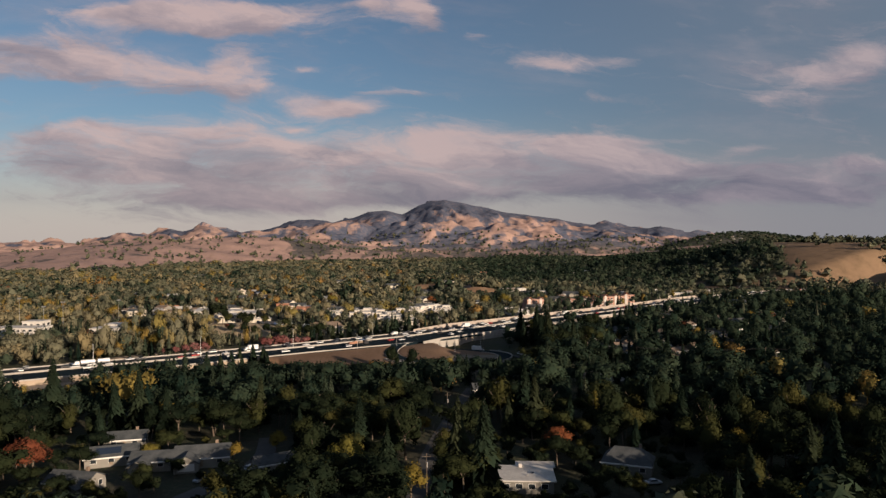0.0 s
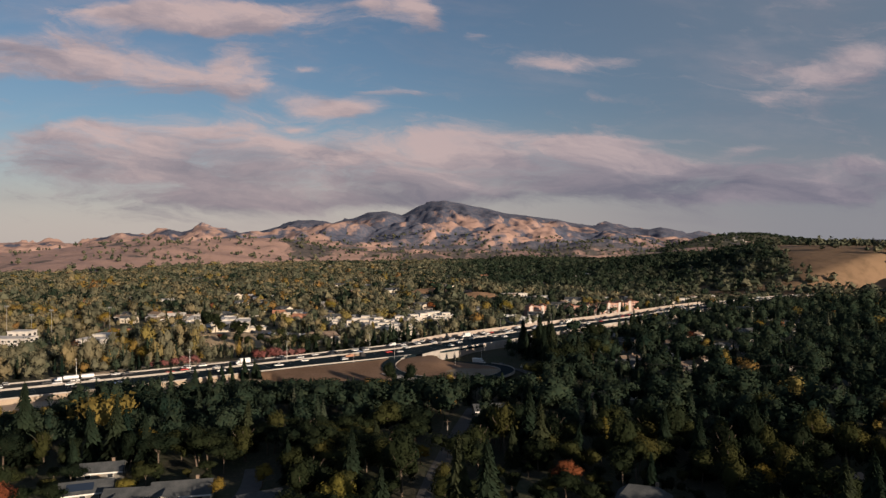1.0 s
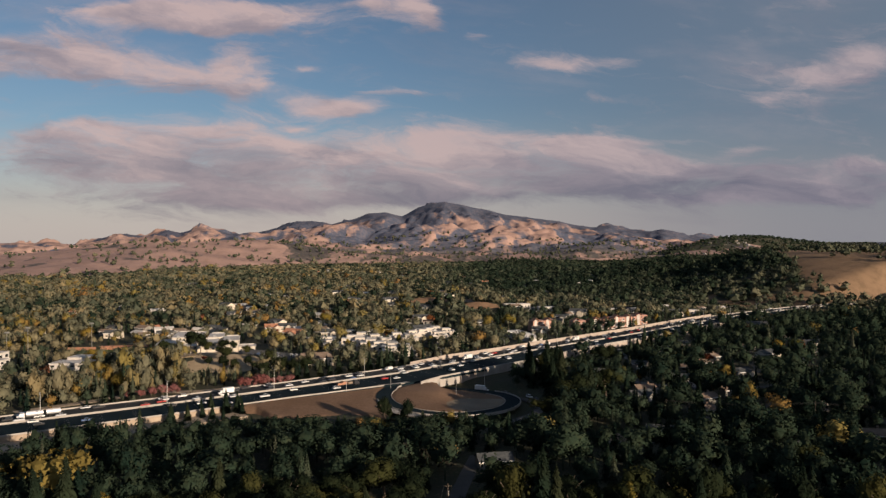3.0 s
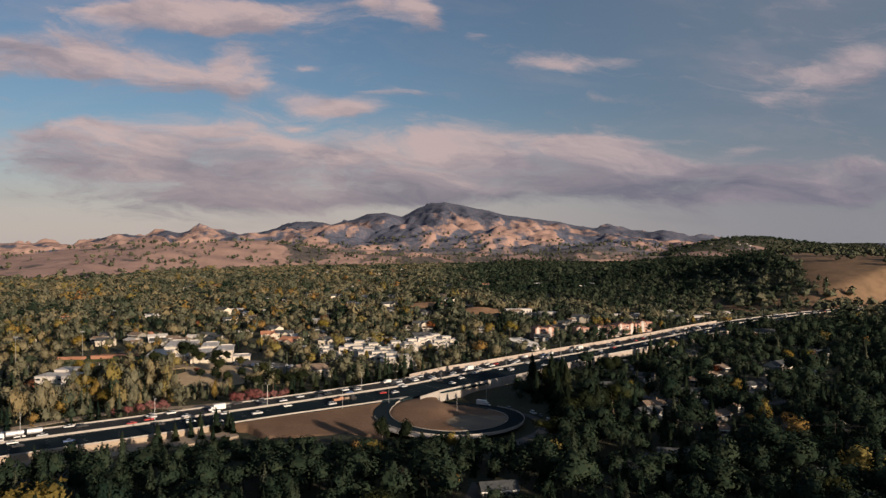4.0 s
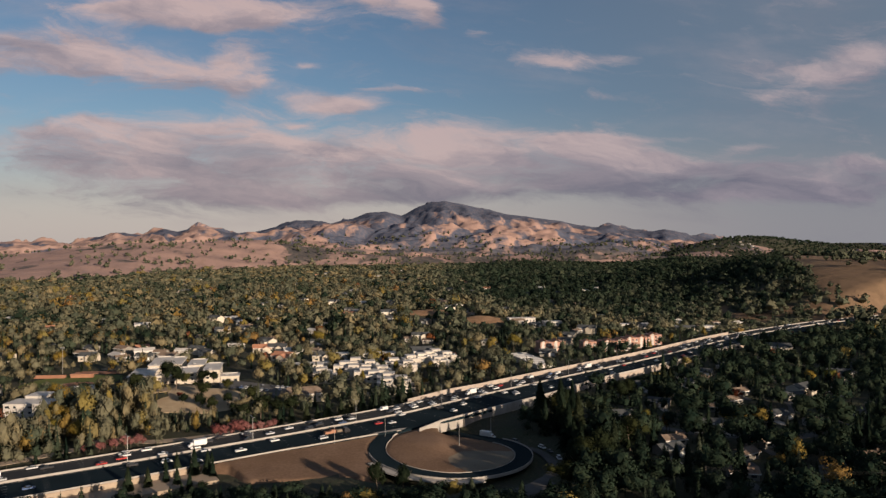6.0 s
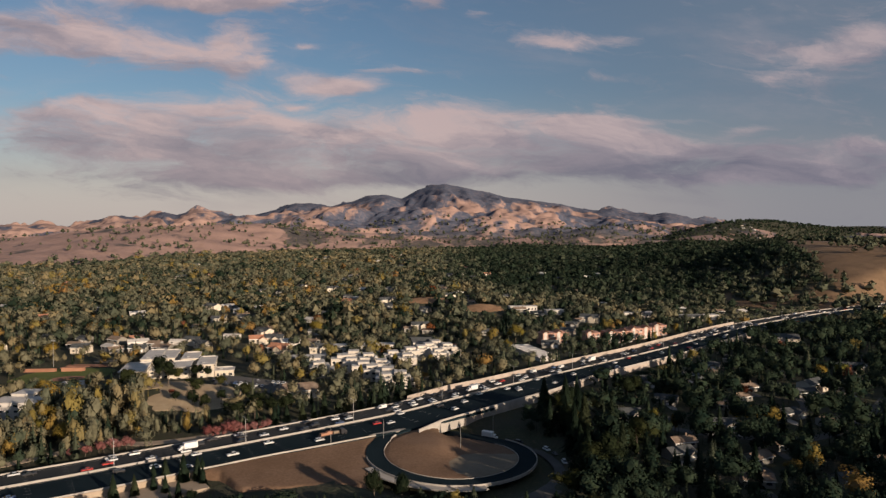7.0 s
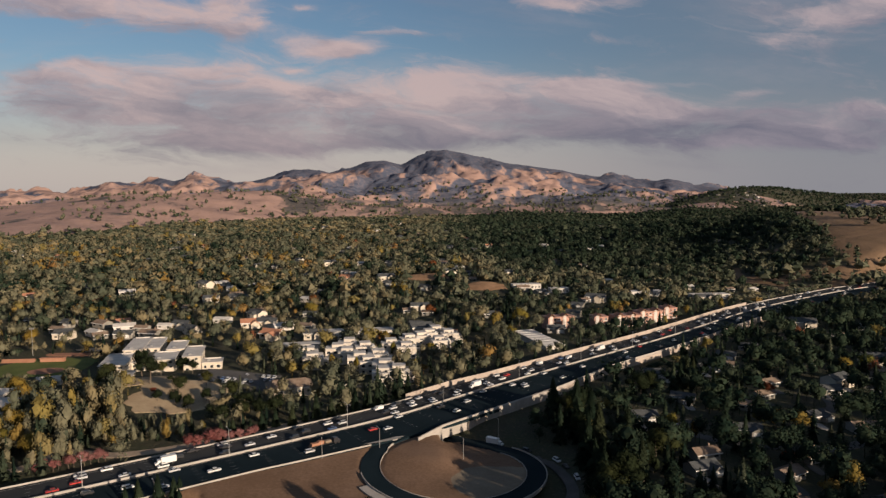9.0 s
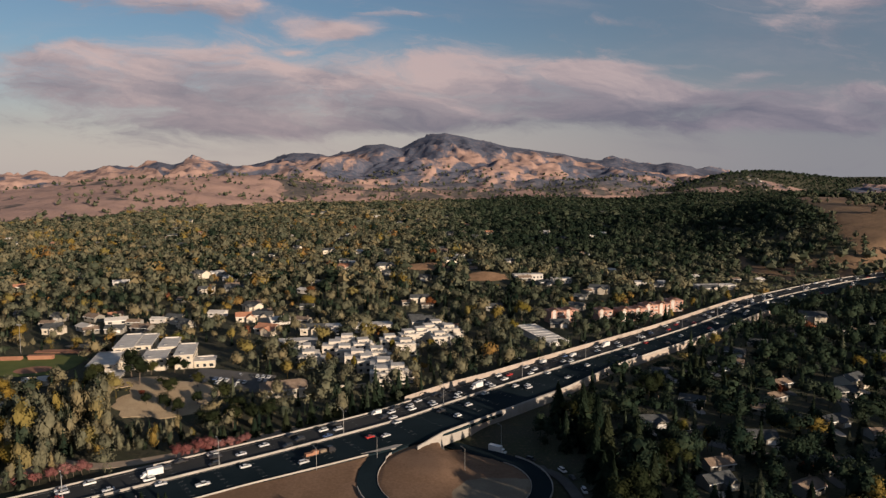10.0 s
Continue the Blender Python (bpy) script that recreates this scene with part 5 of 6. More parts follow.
def house_body(w, d, h, rise, hip=0.0):
    """Walls with the gable ends filled in."""
    bm = boxed(-w / 2, w / 2, -d / 2, d / 2, -1.5, h)
    if hip <= 0:
        for s in (-1, 1):
            x = s * w / 2
            a, b, c = (bm.verts.new((x, -d / 2, h)), bm.verts.new((x, d / 2, h)), bm.verts.new((x, 0, h + rise)))
            a2, b2, c2 = (bm.verts.new((x - s * 0.2, -d / 2, h)), bm.verts.new((x - s * 0.2, d / 2, h)), bm.verts.new((x - s * 0.2, 0, h + rise)))
            for f in ((a, b, c), (a2, c2, b2), (a, a2, b2, b), (b, b2, c2, c), (c, c2, a2, a)):
                bm.faces.new(f)
        bmesh.ops.recalc_face_normals(bm, faces=bm.faces)
    return bm


def window(parent, x, y, z, w, h, face):
    """A framed pane standing proud of a wall; face: the side it looks to."""
    t = 0.06
    if face in ("front", "rear"):
        s = -1 if face == "front" else 1
        fr = boxed(x - w / 2 - 0.1, x + w / 2 + 0.1, min(y, y + s * t), max(y, y + s * t), z - 0.1, z + h + 0.1)
        pn = boxed(x - w / 2, x + w / 2, min(y + s * t, y + s * 0.09), max(y + s * t, y + s * 0.09), z, z + h)
    else:
        s = 1 if face == "right" else -1
        fr = boxed(min(x, x + s * t), max(x, x + s * t), y - w / 2 - 0.1, y + w / 2 + 0.1, z - 0.1, z + h + 0.1)
        pn = boxed(min(x + s * t, x + s * 0.09), max(x + s * t, x + s * 0.09), y - w / 2, y + w / 2, z, z + h)
    f = part("window", fr, M_TRIM, parent)
    part("pane", pn, M_GLASS, f)


def house(m, w, d, h, rise, roof, wall=None, hip=0.0, wing=None, chimney=True, garage=False, solar=False, label="", detail=2):
    wall = wall or M_SIDING
    t = empty("house", m, label, "house", "houses of the neighbourhood")
    body = part("wall", house_body(w, d, h, rise, hip), wall, t)
    r = part("roof", gable_roof(w, d, h, rise, hip=hip), roof, t)
    part("fascia", boxed(-w / 2 - 0.5, w / 2 + 0.5, -d / 2 - 0.58, -d / 2 - 0.5, h - 0.45, h - 0.02), M_TRIM, t)
    if wing:
        wx, ww, wd = wing
        bm = house_body(wd, ww, h - 0.3, rise * 0.8)
        bmesh.ops.rotate(bm, verts=bm.verts, matrix=Matrix.Rotation(radians(90), 3, "Z"))
        bmesh.ops.translate(bm, verts=bm.verts, vec=(wx, -d / 2 - wd / 2 + 1.0, 0))
        part("wall", bm, wall, t)
        bm = gable_roof(wd, ww, h - 0.3, rise * 0.8)
        bmesh.ops.rotate(bm, verts=bm.verts, matrix=Matrix.Rotation(radians(90), 3, "Z"))
        bmesh.ops.translate(bm, verts=bm.verts, vec=(wx, -d / 2 - wd / 2 + 1.0, 0))
        part("roof", bm, roof, t)
        if garage:
            g = part("garage_door", boxed(wx - ww * 0.36, wx + ww * 0.36, -d / 2 - wd + 0.9, -d / 2 - wd + 0.99, 0.0, 2.2), M_TRIM, t, "white panelled garage door")
    if chimney:
        part("chimney", boxed(w * 0.22, w * 0.22 + 0.9, 0.6, 1.4, h, h + rise + 1.1, bevel=0.05), M_BROWNROOF, t)
    if solar:
        bm = boxed(-w * 0.30, w * 0.18, -d * 0.40, -d * 0.08, -0.04, 0.08)
        a = math.atan2(rise, d / 2)
        bmesh.ops.translate(bm, verts=bm.verts, vec=(0, d / 2, 0))
        bmesh.ops.rotate(bm, verts=bm.verts, matrix=Matrix.Rotation(a, 3, "X"))
        bmesh.ops.translate(bm, verts=bm.verts, vec=(0, -d / 2, h + 0.30))
        part("solar_panel", bm, M_SOLAR, r, "dark glass solar panels")
    if not detail:
        for k in (-1, 1):
            part("window", boxed(k * w * 0.3 - 1.1, k * w * 0.3 + 1.1, -d / 2 - 0.08, -d / 2, 0.9, 2.2), M_GLASS, t)
    else:
        n = max(2, int(w / 4.5))
        for k in range(n):
            x = -w / 2 + (k + 0.5) * w / n
            if wing and abs(x - wing[0]) < wing[1] / 2 + 0.8:
                continue
            window(t, x, -d / 2, 0.9, 1.6, 1.3, "front")
        for k in range(2 if detail > 1 else 1):
            window(t, w / 2, (k - 0.5) * d * 0.45, 0.9, 1.4, 1.3, "right")
        part("door", boxed(-0.5, 0.5, -d / 2 - 0.07, -d / 2, 0.0, 2.1), M_WOOD, t)
    return t


def clearing(x0, x1, y0, y1):
    CLEARINGS.append((x0, x1, y0, y1))


def at(x, y, turn=0.0, dz=0.6):
    return pose(x, y, ground_z(x, y) + dz, 0, 0, turn)


HOMES = ((-108, 240), (-104, 222), (-89, 217), (-75, 221), (-103, 198), (-51, 214), (56, 212), (23, 199))


def build_near_houses():
    """The houses that the flight starts over."""
    G, B = M_GREYROOF, M_BROWNROOF
    spots = [
        (-108, 240, 14, 13, 7.5, 2.7, 1.9, G, None, 0, None, True, False, False, "grey-roofed white ranch house with a chimney"),
        (-104, 222, 20, 15, 9, 2.6, 2.2, G, None, 0, None, False, False, True, "grey-roofed house with solar panels on its slope"),
        (-89, 217, 8, 12, 8, 2.6, 2.0, G, None, 0, (-2.5, 5.5, 5), False, False, False, "low house under grey shingles with a front gable"),
        (-75, 221, 12, 16, 10, 2.7, 2.6, G, None, 0, (-4, 7, 5), True, True, False, "grey-shingled house with white gable and garage"),
        (-103, 198, -12, 13, 8.5, 2.6, 2.1, G, None, 0, (3, 6, 4), True, False, False, "white-gabled house under dark grey shingles"),
        (-51, 214, 30, 12, 7, 2.6, 1.8, G, None, 0, None, False, False, False, "dark-roofed house half hidden by trees"),
        (56, 212, -22, 14, 10, 3.0, 3.4, G, None, 3.5, None, True, False, False, "steep grey hipped-roof house with a brick chimney"),
        (118, 224, 20, 14, 9, 2.6, 2.2, B, None, 0, None, False, False, False, "brown-roofed house deep among trees"),
        (20, 317, 10, 13, 8, 2.6, 2.0, G, None, 0, None, False, False, False, "pale house glimpsed between dark trees"),
        (98, 356, -14, 15, 9, 2.8, 2.4, G, M_TRIM, 0, (4, 6, 5), False, False, False, "grey-roofed house with bright white gables"),
        (88, 352, 12, 10, 8, 2.6, 2.0, G, M_TRIM, 0, None, False, False, False, "small white house under grey shingles"),
        (72, 344, 0, 12, 8, 2.6, 2.0, B, None, 0, None, False, False, False, "brown-roofed house among dark trees"),
    ]
    for x, y, a, w, d, h, rise, roof, wall, hip, wing, chim, gar, sol, label in spots:
        clearing(x - w * 0.55 - 3, x + w * 0.55 + 3, y - d * 0.6 - (8 if y < 260 else 11), y + d * 0.6 + 2)
        house(at(x, y, a), w, d, h, rise, roof, wall, hip, wing, chim, gar, sol, label)
    clearing(-120, -62, 160, 232)
    clearing(9, 37, 148, 188)
    clearing(-62, -44, 186, 222)
    clearing(40, 72, 176, 220)
    # flat white-roofed house
    t = empty("house", at(23, 199, -4), "low house with a flat white membrane roof", "house", "houses of the neighbourhood")
    part("wall", boxed(-8, 8, -6, 6, -1.5, 3.0), M_SIDING, t)
    rf = part("roof", boxed(-8.6, 8.6, -6.8, 6.8, 3.0, 3.35, bevel=0.05), M_FLATROOF, t)
    part("roof_step", boxed(-2, 9.5, 6.8, 12, 2.6, 2.95), M_FLATROOF, t)
    part("chimney", boxed(-1.2, -0.2, 4.5, 5.5, 3.35, 4.4), M_WHITE, t)
    part("skylight", boxed(2.0, 2.9, -0.5, 0.4, 3.35, 3.6), M_GLASS, rf)
    part("vent_pipe", boxed(0.8, 1.1, -2.6, -2.3, 3.35, 3.8), M_METAL, rf)
    for x in (-5, -1.5, 2, 5.5):
        window(t, x, -6, 0.9, 1.8, 1.3, "front")
    clearing(11, 36, 184, 214)


def build_neighbourhood():
    """Houses among the trees on the near side, and roofs showing through the far woods."""
    rng = np.random.default_rng(5)
    proto = []
    for k, (w, d, h, rise, roof, wall, label) in enumerate((
            (13, 8, 2.7, 2.0, M_GREYROOF, M_SIDING, "pale house under grey shingles among trees"),
            (12, 8, 2.7, 1.8, M_BROWNROOF, M_SIDING, "plain house under brown shingles among trees"),
            (17, 10, 4.5, 2.4, M_GREYROOF, M_CREAM, "cream two-storey house under grey shingles"),
            (14, 9, 3.0, 1.6, M_FLATROOF, M_WHITE, "white house with a pale low roof"),
            (14, 10, 3.2, 2.4, M_TILE, M_CREAM, "cream house with a clay tile roof"))):
        proto.append(house(pose(0, 0, -300), w, d, h, rise, roof, wall, 0, (3, 6, 4) if k % 2 == 0 else None, k % 2 == 1, k == 0, False, label, 0))
    near = [(104, 500, 0), (154, 580, 1), (116, 448, 1), (149, 479, 0), (248, 612, 1), (241, 563, 2), (199, 562, 1), (168, 517, 1), (228, 546, 0),
            (136, 586, 0), (203, 634, 0), (190, 606, 1), (163, 446, 1), (194, 500, 0), (208, 482, 1), (136, 532, 0), (184, 538, 1), (109, 432, 0), (143, 426, 1),
            (282, 582, 1), (262, 560, 0), (300, 620, 2), (230, 660, 0), (270, 690, 1), (320, 700, 1), (170, 400, 0), (200, 420, 1), (235, 450, 1),
            (150, 330, 0), (185, 350, 1), (130, 398, 1), (215, 380, 0), (176, 600, 0), (330, 660, 0)]
    far = [(-260, 731), (-244, 742), (-259, 838), (-278, 793), (-202, 767), (-178, 793), (-161, 780), (-375, 767), (-455, 928), (-183, 1242), (-141, 1134),
           (-130, 1242), (-297, 994), (-254, 889), (-465, 908), (-339, 1329), (-443, 1329), (8, 1072), (60, 1487), (13, 1550), (98, 962), (135, 949), (231, 928),
           (297, 908), (164, 882), (-16, 808), (46, 794), (505, 1400), (-300, 560), (-330, 530), (-310, 700), (-230, 690), (-120, 740), (-140, 700)]
    while len(far) < 190:
        y = 700 + 1900 * rng.random() ** 1.35
        x = rng.uniform(-0.62, 0.50) * y
        if (x > 0.25 * y and y > 1100) or y > 1800 + 0.9 * max(0, x + 900) or float(height(np.array([x]), np.array([y]))[1][0]) > 0.2:
            continue
        far.append((x, y))
    for x, y, k in near:
        a = rng.uniform(-35, 35)
        copy_thing(proto[k], at(x, y, a))
        clearing(x - 8.5, x + 8.5, y - 17, y + 6)
        sheet("driveway", x + rng.uniform(-5, 5), y - 11, 2.2, 5.5, 0.2, M_STREET if k == 1 else M_CONCRETE, "pale concrete driveway before a house", "driveway", 16)
    far = [q for q in far if float(fw_side(np.array([float(q[0])]), np.array([float(q[1])]))[2][0]) > 46]
    for x, y in far:
        k = rng.choice(5, p=(0.28, 0.26, 0.18, 0.18, 0.1))
        copy_thing(proto[k], at(x, y, rng.uniform(-40, 40), 1.0) @ Matrix.Scale(rng.uniform(0.85, 1.25) * (1 + max(0, y - 1200) / 3500), 4))
        clearing(x - 8, x + 8, y - 14 - y * 0.045, y + 8)
    # houses on the far hill
    for k in range(12):
        y = rng.uniform(3200, 3650)
        x = y * rng.uniform(0.33, 0.45)
        copy_thing(proto[rng.choice((1, 2, 3))], at(x, y, rng.uniform(-40, 40), 1.0) @ Matrix.Scale(1.0, 4))
        clearing(x - 12, x + 12, y - 70, y + 10)
    for t in proto:
        for o in (*t.children_recursive, t):
            bpy.data.objects.remove(o)


def block(t, x0, x1, y0, y1, h, wall, roof, floors=2, z0=-2.0, rows=True, over=0.3):
    """A flat-roofed block with parapet, windows on the front and right sides."""
    w = part("wall", boxed(x0, x1, y0, y1, z0, h), wall, t)
    part("roof", boxed(x0 - over, x1 + over, y0 - over, y1 + over, h, h + 0.4, bevel=0.06), roof, t)
    if rows:
        fh = h / floors
        for f in range(floors):
            n = max(1, int((x1 - x0) / 4.0))
            for k in range(n):
                if (k * 7 + f * 4 + int(abs(x0))) % 5 == 0:
                    continue
                window(t, x0 + (k + 0.5) * (x1 - x0) / n, y0, f * fh + 0.9, (x1 - x0) / n * (0.34 + 0.12 * ((k + f) % 3)), fh * 0.42, "front")
            n = max(1, int((y1 - y0) / 5.0))
            for k in range(n):
                window(t, x1, y0 + (k + 0.5) * (y1 - y0) / n, f * fh + 0.9, (y1 - y0) / n * 0.5, fh * 0.45, "right")
    return w


def build_school():
    t = empty("school_building", pose(-190, 590, -2.0, 0, 0, 14), "large cream building of flat-roofed wings on a knoll", "building")
    W, R = M_CREAM, M_FLATROOF
    for x0, x1, y0, y1, h, floors in ((-30, -15, -16, 15, 9.5, 3), (-23, -11.4, 22, 62, 10.4, 3), (-11.1, -1, 28, 62, 9.8, 3), (-1, 13, -7, 16, 9.2, 3),
                                      (5, 16, 19, 45, 10.2, 3), (18, 29, -5, 25, 10.0, 3), (-21.6, -9, -37, -16.4, 5.4, 2), (29.4, 42, -2, 9, 4.6, 1), (-14.6, -1.4, 2, 14, 6.0, 2)):
        block(t, x0, x1, y0, y1, h, W, R, floors, -4.0, True, 0.7)
        part("roof_curb", boxed(x0 + 1.0, x1 - 1.0, y1 - 1.6, y1 - 0.8, h + 0.4, h + 1.1), M_WHITE, t)
        part("roof_vent", boxed(x0 + 3.0, x0 + 5.2, y0 + 4, y0 + 6, h + 0.4, h + 1.2, bevel=0.05), M_METAL, t)
    clearing(-232, -138, 540, 656)
    clearing(-190, -150, 528, 552)
    house(at(-240, 557, 20), 13, 8, 3.2, 1.6, M_FLATROOF, M_CREAM, 0, None, False, False, False, "small cream house beside the ball field", 1)
    clearing(-250, -232, 545, 564)


def build_white_blocks():
    """White blocks by the freeway."""
    z = ground_z(-235, 490)
    t = empty("office_building", pose(0, 0, z + 0.3), "white stucco office block with stepped flat roofs", "building")
    block(t, -248, -218, 486, 500, 9.0, M_WHITE, M_FLATROOF, 3)
    block(t, -244, -232, 500, 512, 10.5, M_WHITE, M_FLATROOF, 3)
    t = empty("office_building", pose(0, 0, z + 0.3), "white stucco office block with stepped flat roofs", "building")
    block(t, -318, -284, 488, 504, 9.5, M_WHITE, M_FLATROOF, 3)
    block(t, -306, -292, 504, 516, 12.5, M_WHITE, M_FLATROOF, 3)
    block(t, -345, -320, 492, 506, 7.0, M_WHITE, M_FLATROOF, 2)
    clearing(-350, -280, 474, 520)
    clearing(-252, -214, 470, 514)


def build_townhouses():
    rng = np.random.default_rng(9)
    protos = []
    for k in range(3):
        t = empty("townhouse", pose(0, 0, -300), "white stucco townhouse with stepped flat roofs", "townhouse", "white townhouses")
        block(t, -7, 7, -5, 5, 7.6 + k * 0.5, M_STUCCO, M_FLATROOF, 2, over=0.12)
        block(t, -4.6 + k, 3.4 + k, -1, 6.8, 9.8 + k * 0.4, M_STUCCO, M_FLATROOF, 3, over=0.12)
        block(t, 7.0, 10.4, -3.5 + k, 4.5, 5.6, M_STUCCO, M_FLATROOF, 2, over=0.12)
        part("balcony", boxed(-6, -2, -6.1, -5, 3.0, 4.1, bevel=0.04), M_WHITE, t)
        part("roof_hatch", boxed(4.9, 6.3, -3.2, -1.8, 8.0 + k * 0.5, 8.9 + k * 0.5), M_METAL, t)
        protos.append(t)
    spots = [(-38, 566, 4), (-29, 568, 4), (-40, 586, 4), (-50, 598, 12), (-46, 616, 8), (-59, 606, 8), (-68, 624, 8), (-58, 640, 14), (-78, 632, 6), (-89, 606, 10),
             (-27, 668, 20), (-13, 686, 16), (-3, 664, 14), (-28, 640, 10), (-19, 675, 18), (4, 690, 12), (-40, 652, 12), (-72, 650, 5), (-6, 704, 15), (-96, 622, 8)]
    for i, (x, y, a) in enumerate(spots):
        copy_thing(protos[i % 3], at(x, y, a, 0.4))
        clearing(x - 9, x + 9, y - 15, y + 9)
    for t in protos:
        for o in (*t.children_recursive, t):
            bpy.data.objects.remove(o)
    # long low blocks behind
    for x, y, w, d, h, lab in ((-96, 704, 26, 12, 6, "long white two-storey flat-roofed building"), (-108, 660, 28, 10, 5, "long white building with a flat roof"),
                               (-60, 716, 34, 14, 5, "pale flat-roofed building behind the townhouses")):
        t = empty("low_building", at(x, y, 12, 0.3), lab, "building")
        block(t, -w / 2, w / 2, -d / 2, d / 2, h, M_WHITE, M_FLATROOF, 2)
        clearing(x - w / 2 - 3, x + w / 2 + 3, y - 16, y + 12)
    # garden wall in front of the townhouses
    t = empty("garden_wall", at(-58, 560, 14, 0.2), "tan stucco garden wall before the townhouses", "wall")
    part("panel", boxed(-11, 11, -0.2, 0.2, -1, 2.4), M_CREAM, t)
    # brown-roofed hall by the parking lot
    t = house(at(-92, 546, 18), 26, 15, 4.0, 3.2, M_BROWNROOF, M_CREAM, 4.0, None, False, False, False, "low hall under a broad brown hipped roof")
    clearing(-108, -76, 528, 560)


def build_apartments():
    rng = np.random.default_rng(4)
    for x, y, n, lab in ((100, 741, 2, ""), (136, 744, 1, ""), (160, 745, 2, ""), (186, 764, 2, ""), (209, 782, 1, "")):
        z = ground_z(x, y)
        t = empty("apartment_building", pose(x, y, z + 0.3, 0, 0, 18 if n > 1 else 8), "salmon stucco apartment building with white gables", "apartment building", "salmon apartments")
        for k in range(n):
            ox = (k - (n - 1) / 2) * 13
            block(t, ox - 6.3, ox + 6.3, -6, 7, 9.8, M_PINK, M_PINK, 3)
            bm = gable_roof(7, 6, 10.2, 2.4, 0.4)
            bmesh.ops.rotate(bm, verts=bm.verts, matrix=Matrix.Rotation(radians(90), 3, "Z"))
            bmesh.ops.translate(bm, verts=bm.verts, vec=(ox - 2.5, -2.6, 0))
            part("gable_roof", bm, M_TILE, t)
            part("gable_wall", boxed(ox - 5.2, ox - 2.2, -6.25, -6.0, 0, 11.0), M_WHITE, t)
            for f in range(3):
                part("balcony", boxed(ox + 1.2, ox + 5.0, -7.2, -6.0, f * 3 + 0.3, f * 3 + 1.3, bevel=0.04), M_WHITE, t)
        clearing(x - 8 * n - 3, x + 8 * n + 3, y - 17, y + 10)
    # long ribbed roof
    t = empty("long_building", at(74, 680, -73, 0.4), "long building under a pale ribbed metal roof", "building")
    part("wall", boxed(-30, 30, -7.5, 7.5, -2, 4.0), M_WHITE, t)
    part("roof", boxed(-31, 31, -8.5, 8.5, 4.0, 4.4), M_FLATROOF, t)
    for k in range(8):
        part("roof_rib", boxed(-29 + k * 8.2, -28.2 + k * 8.2, -8.5, 8.5, 4.4, 4.62), M_TRIM, t)
    clearing(52, 96, 640, 716)
    for x, y, w in ((98, 962, 34), (135, 949, 22), (231, 930, 40), (297, 910, 44), (164, 884, 20)):
        t = empty("low_building", at(x, y, 8, 0.4), "low pale flat-roofed building among trees", "building")
        block(t, -w / 2, w / 2, -6, 6, 5.0, M_WHITE, M_FLATROOF, 1)
        clearing(x - w / 2 - 3, x + w / 2 + 3, y - 24, y + 9)


def sheet(name, cx, cy, rx, ry, dz, mat, label, category, n=40, power=4.0, dent=0.08):
    """A patch of ground, a rounded rectangle in plan, that follows the land."""
    a = np.linspace(0, 2 * math.pi, n, endpoint=False)
    k = (np.abs(np.cos(a)) ** power + np.abs(np.sin(a)) ** power) ** (-1 / power)
    k = k * (1 + dent * fnoise(np.cos(a) * 3, np.sin(a) * 3, 1.0, cx))
    rings = [0.0001, 0.33, 0.66, 1.0]
    verts, faces = [], []
    for f in rings:
        X, Y = cx + np.cos(a) * k * rx * f, cy + np.sin(a) * k * ry * f
        Z = height(X, Y)[0] + dz
        verts += list(zip(X.tolist(), Y.tolist(), Z.tolist()))
    for r in range(len(rings) - 1):
        for i in range(n):
            j = (i + 1) % n
            faces.append((r * n + i, (r + 1) * n + i, (r + 1) * n + j, r * n + j))
    X, Y = cx + np.cos(a) * k * rx * 1.01, cy + np.sin(a) * k * ry * 1.01
    verts += list(zip(X.tolist(), Y.tolist(), (height(X, Y)[0] - 0.5).tolist()))
    for i in range(n):
        j = (i + 1) % n
        faces.append((3 * n + i, 4 * n + i, 4 * n + j, 3 * n + j))
    return tagged(new(name, mesh_from(name, verts, faces, [mat])), label, category, kind="structure")


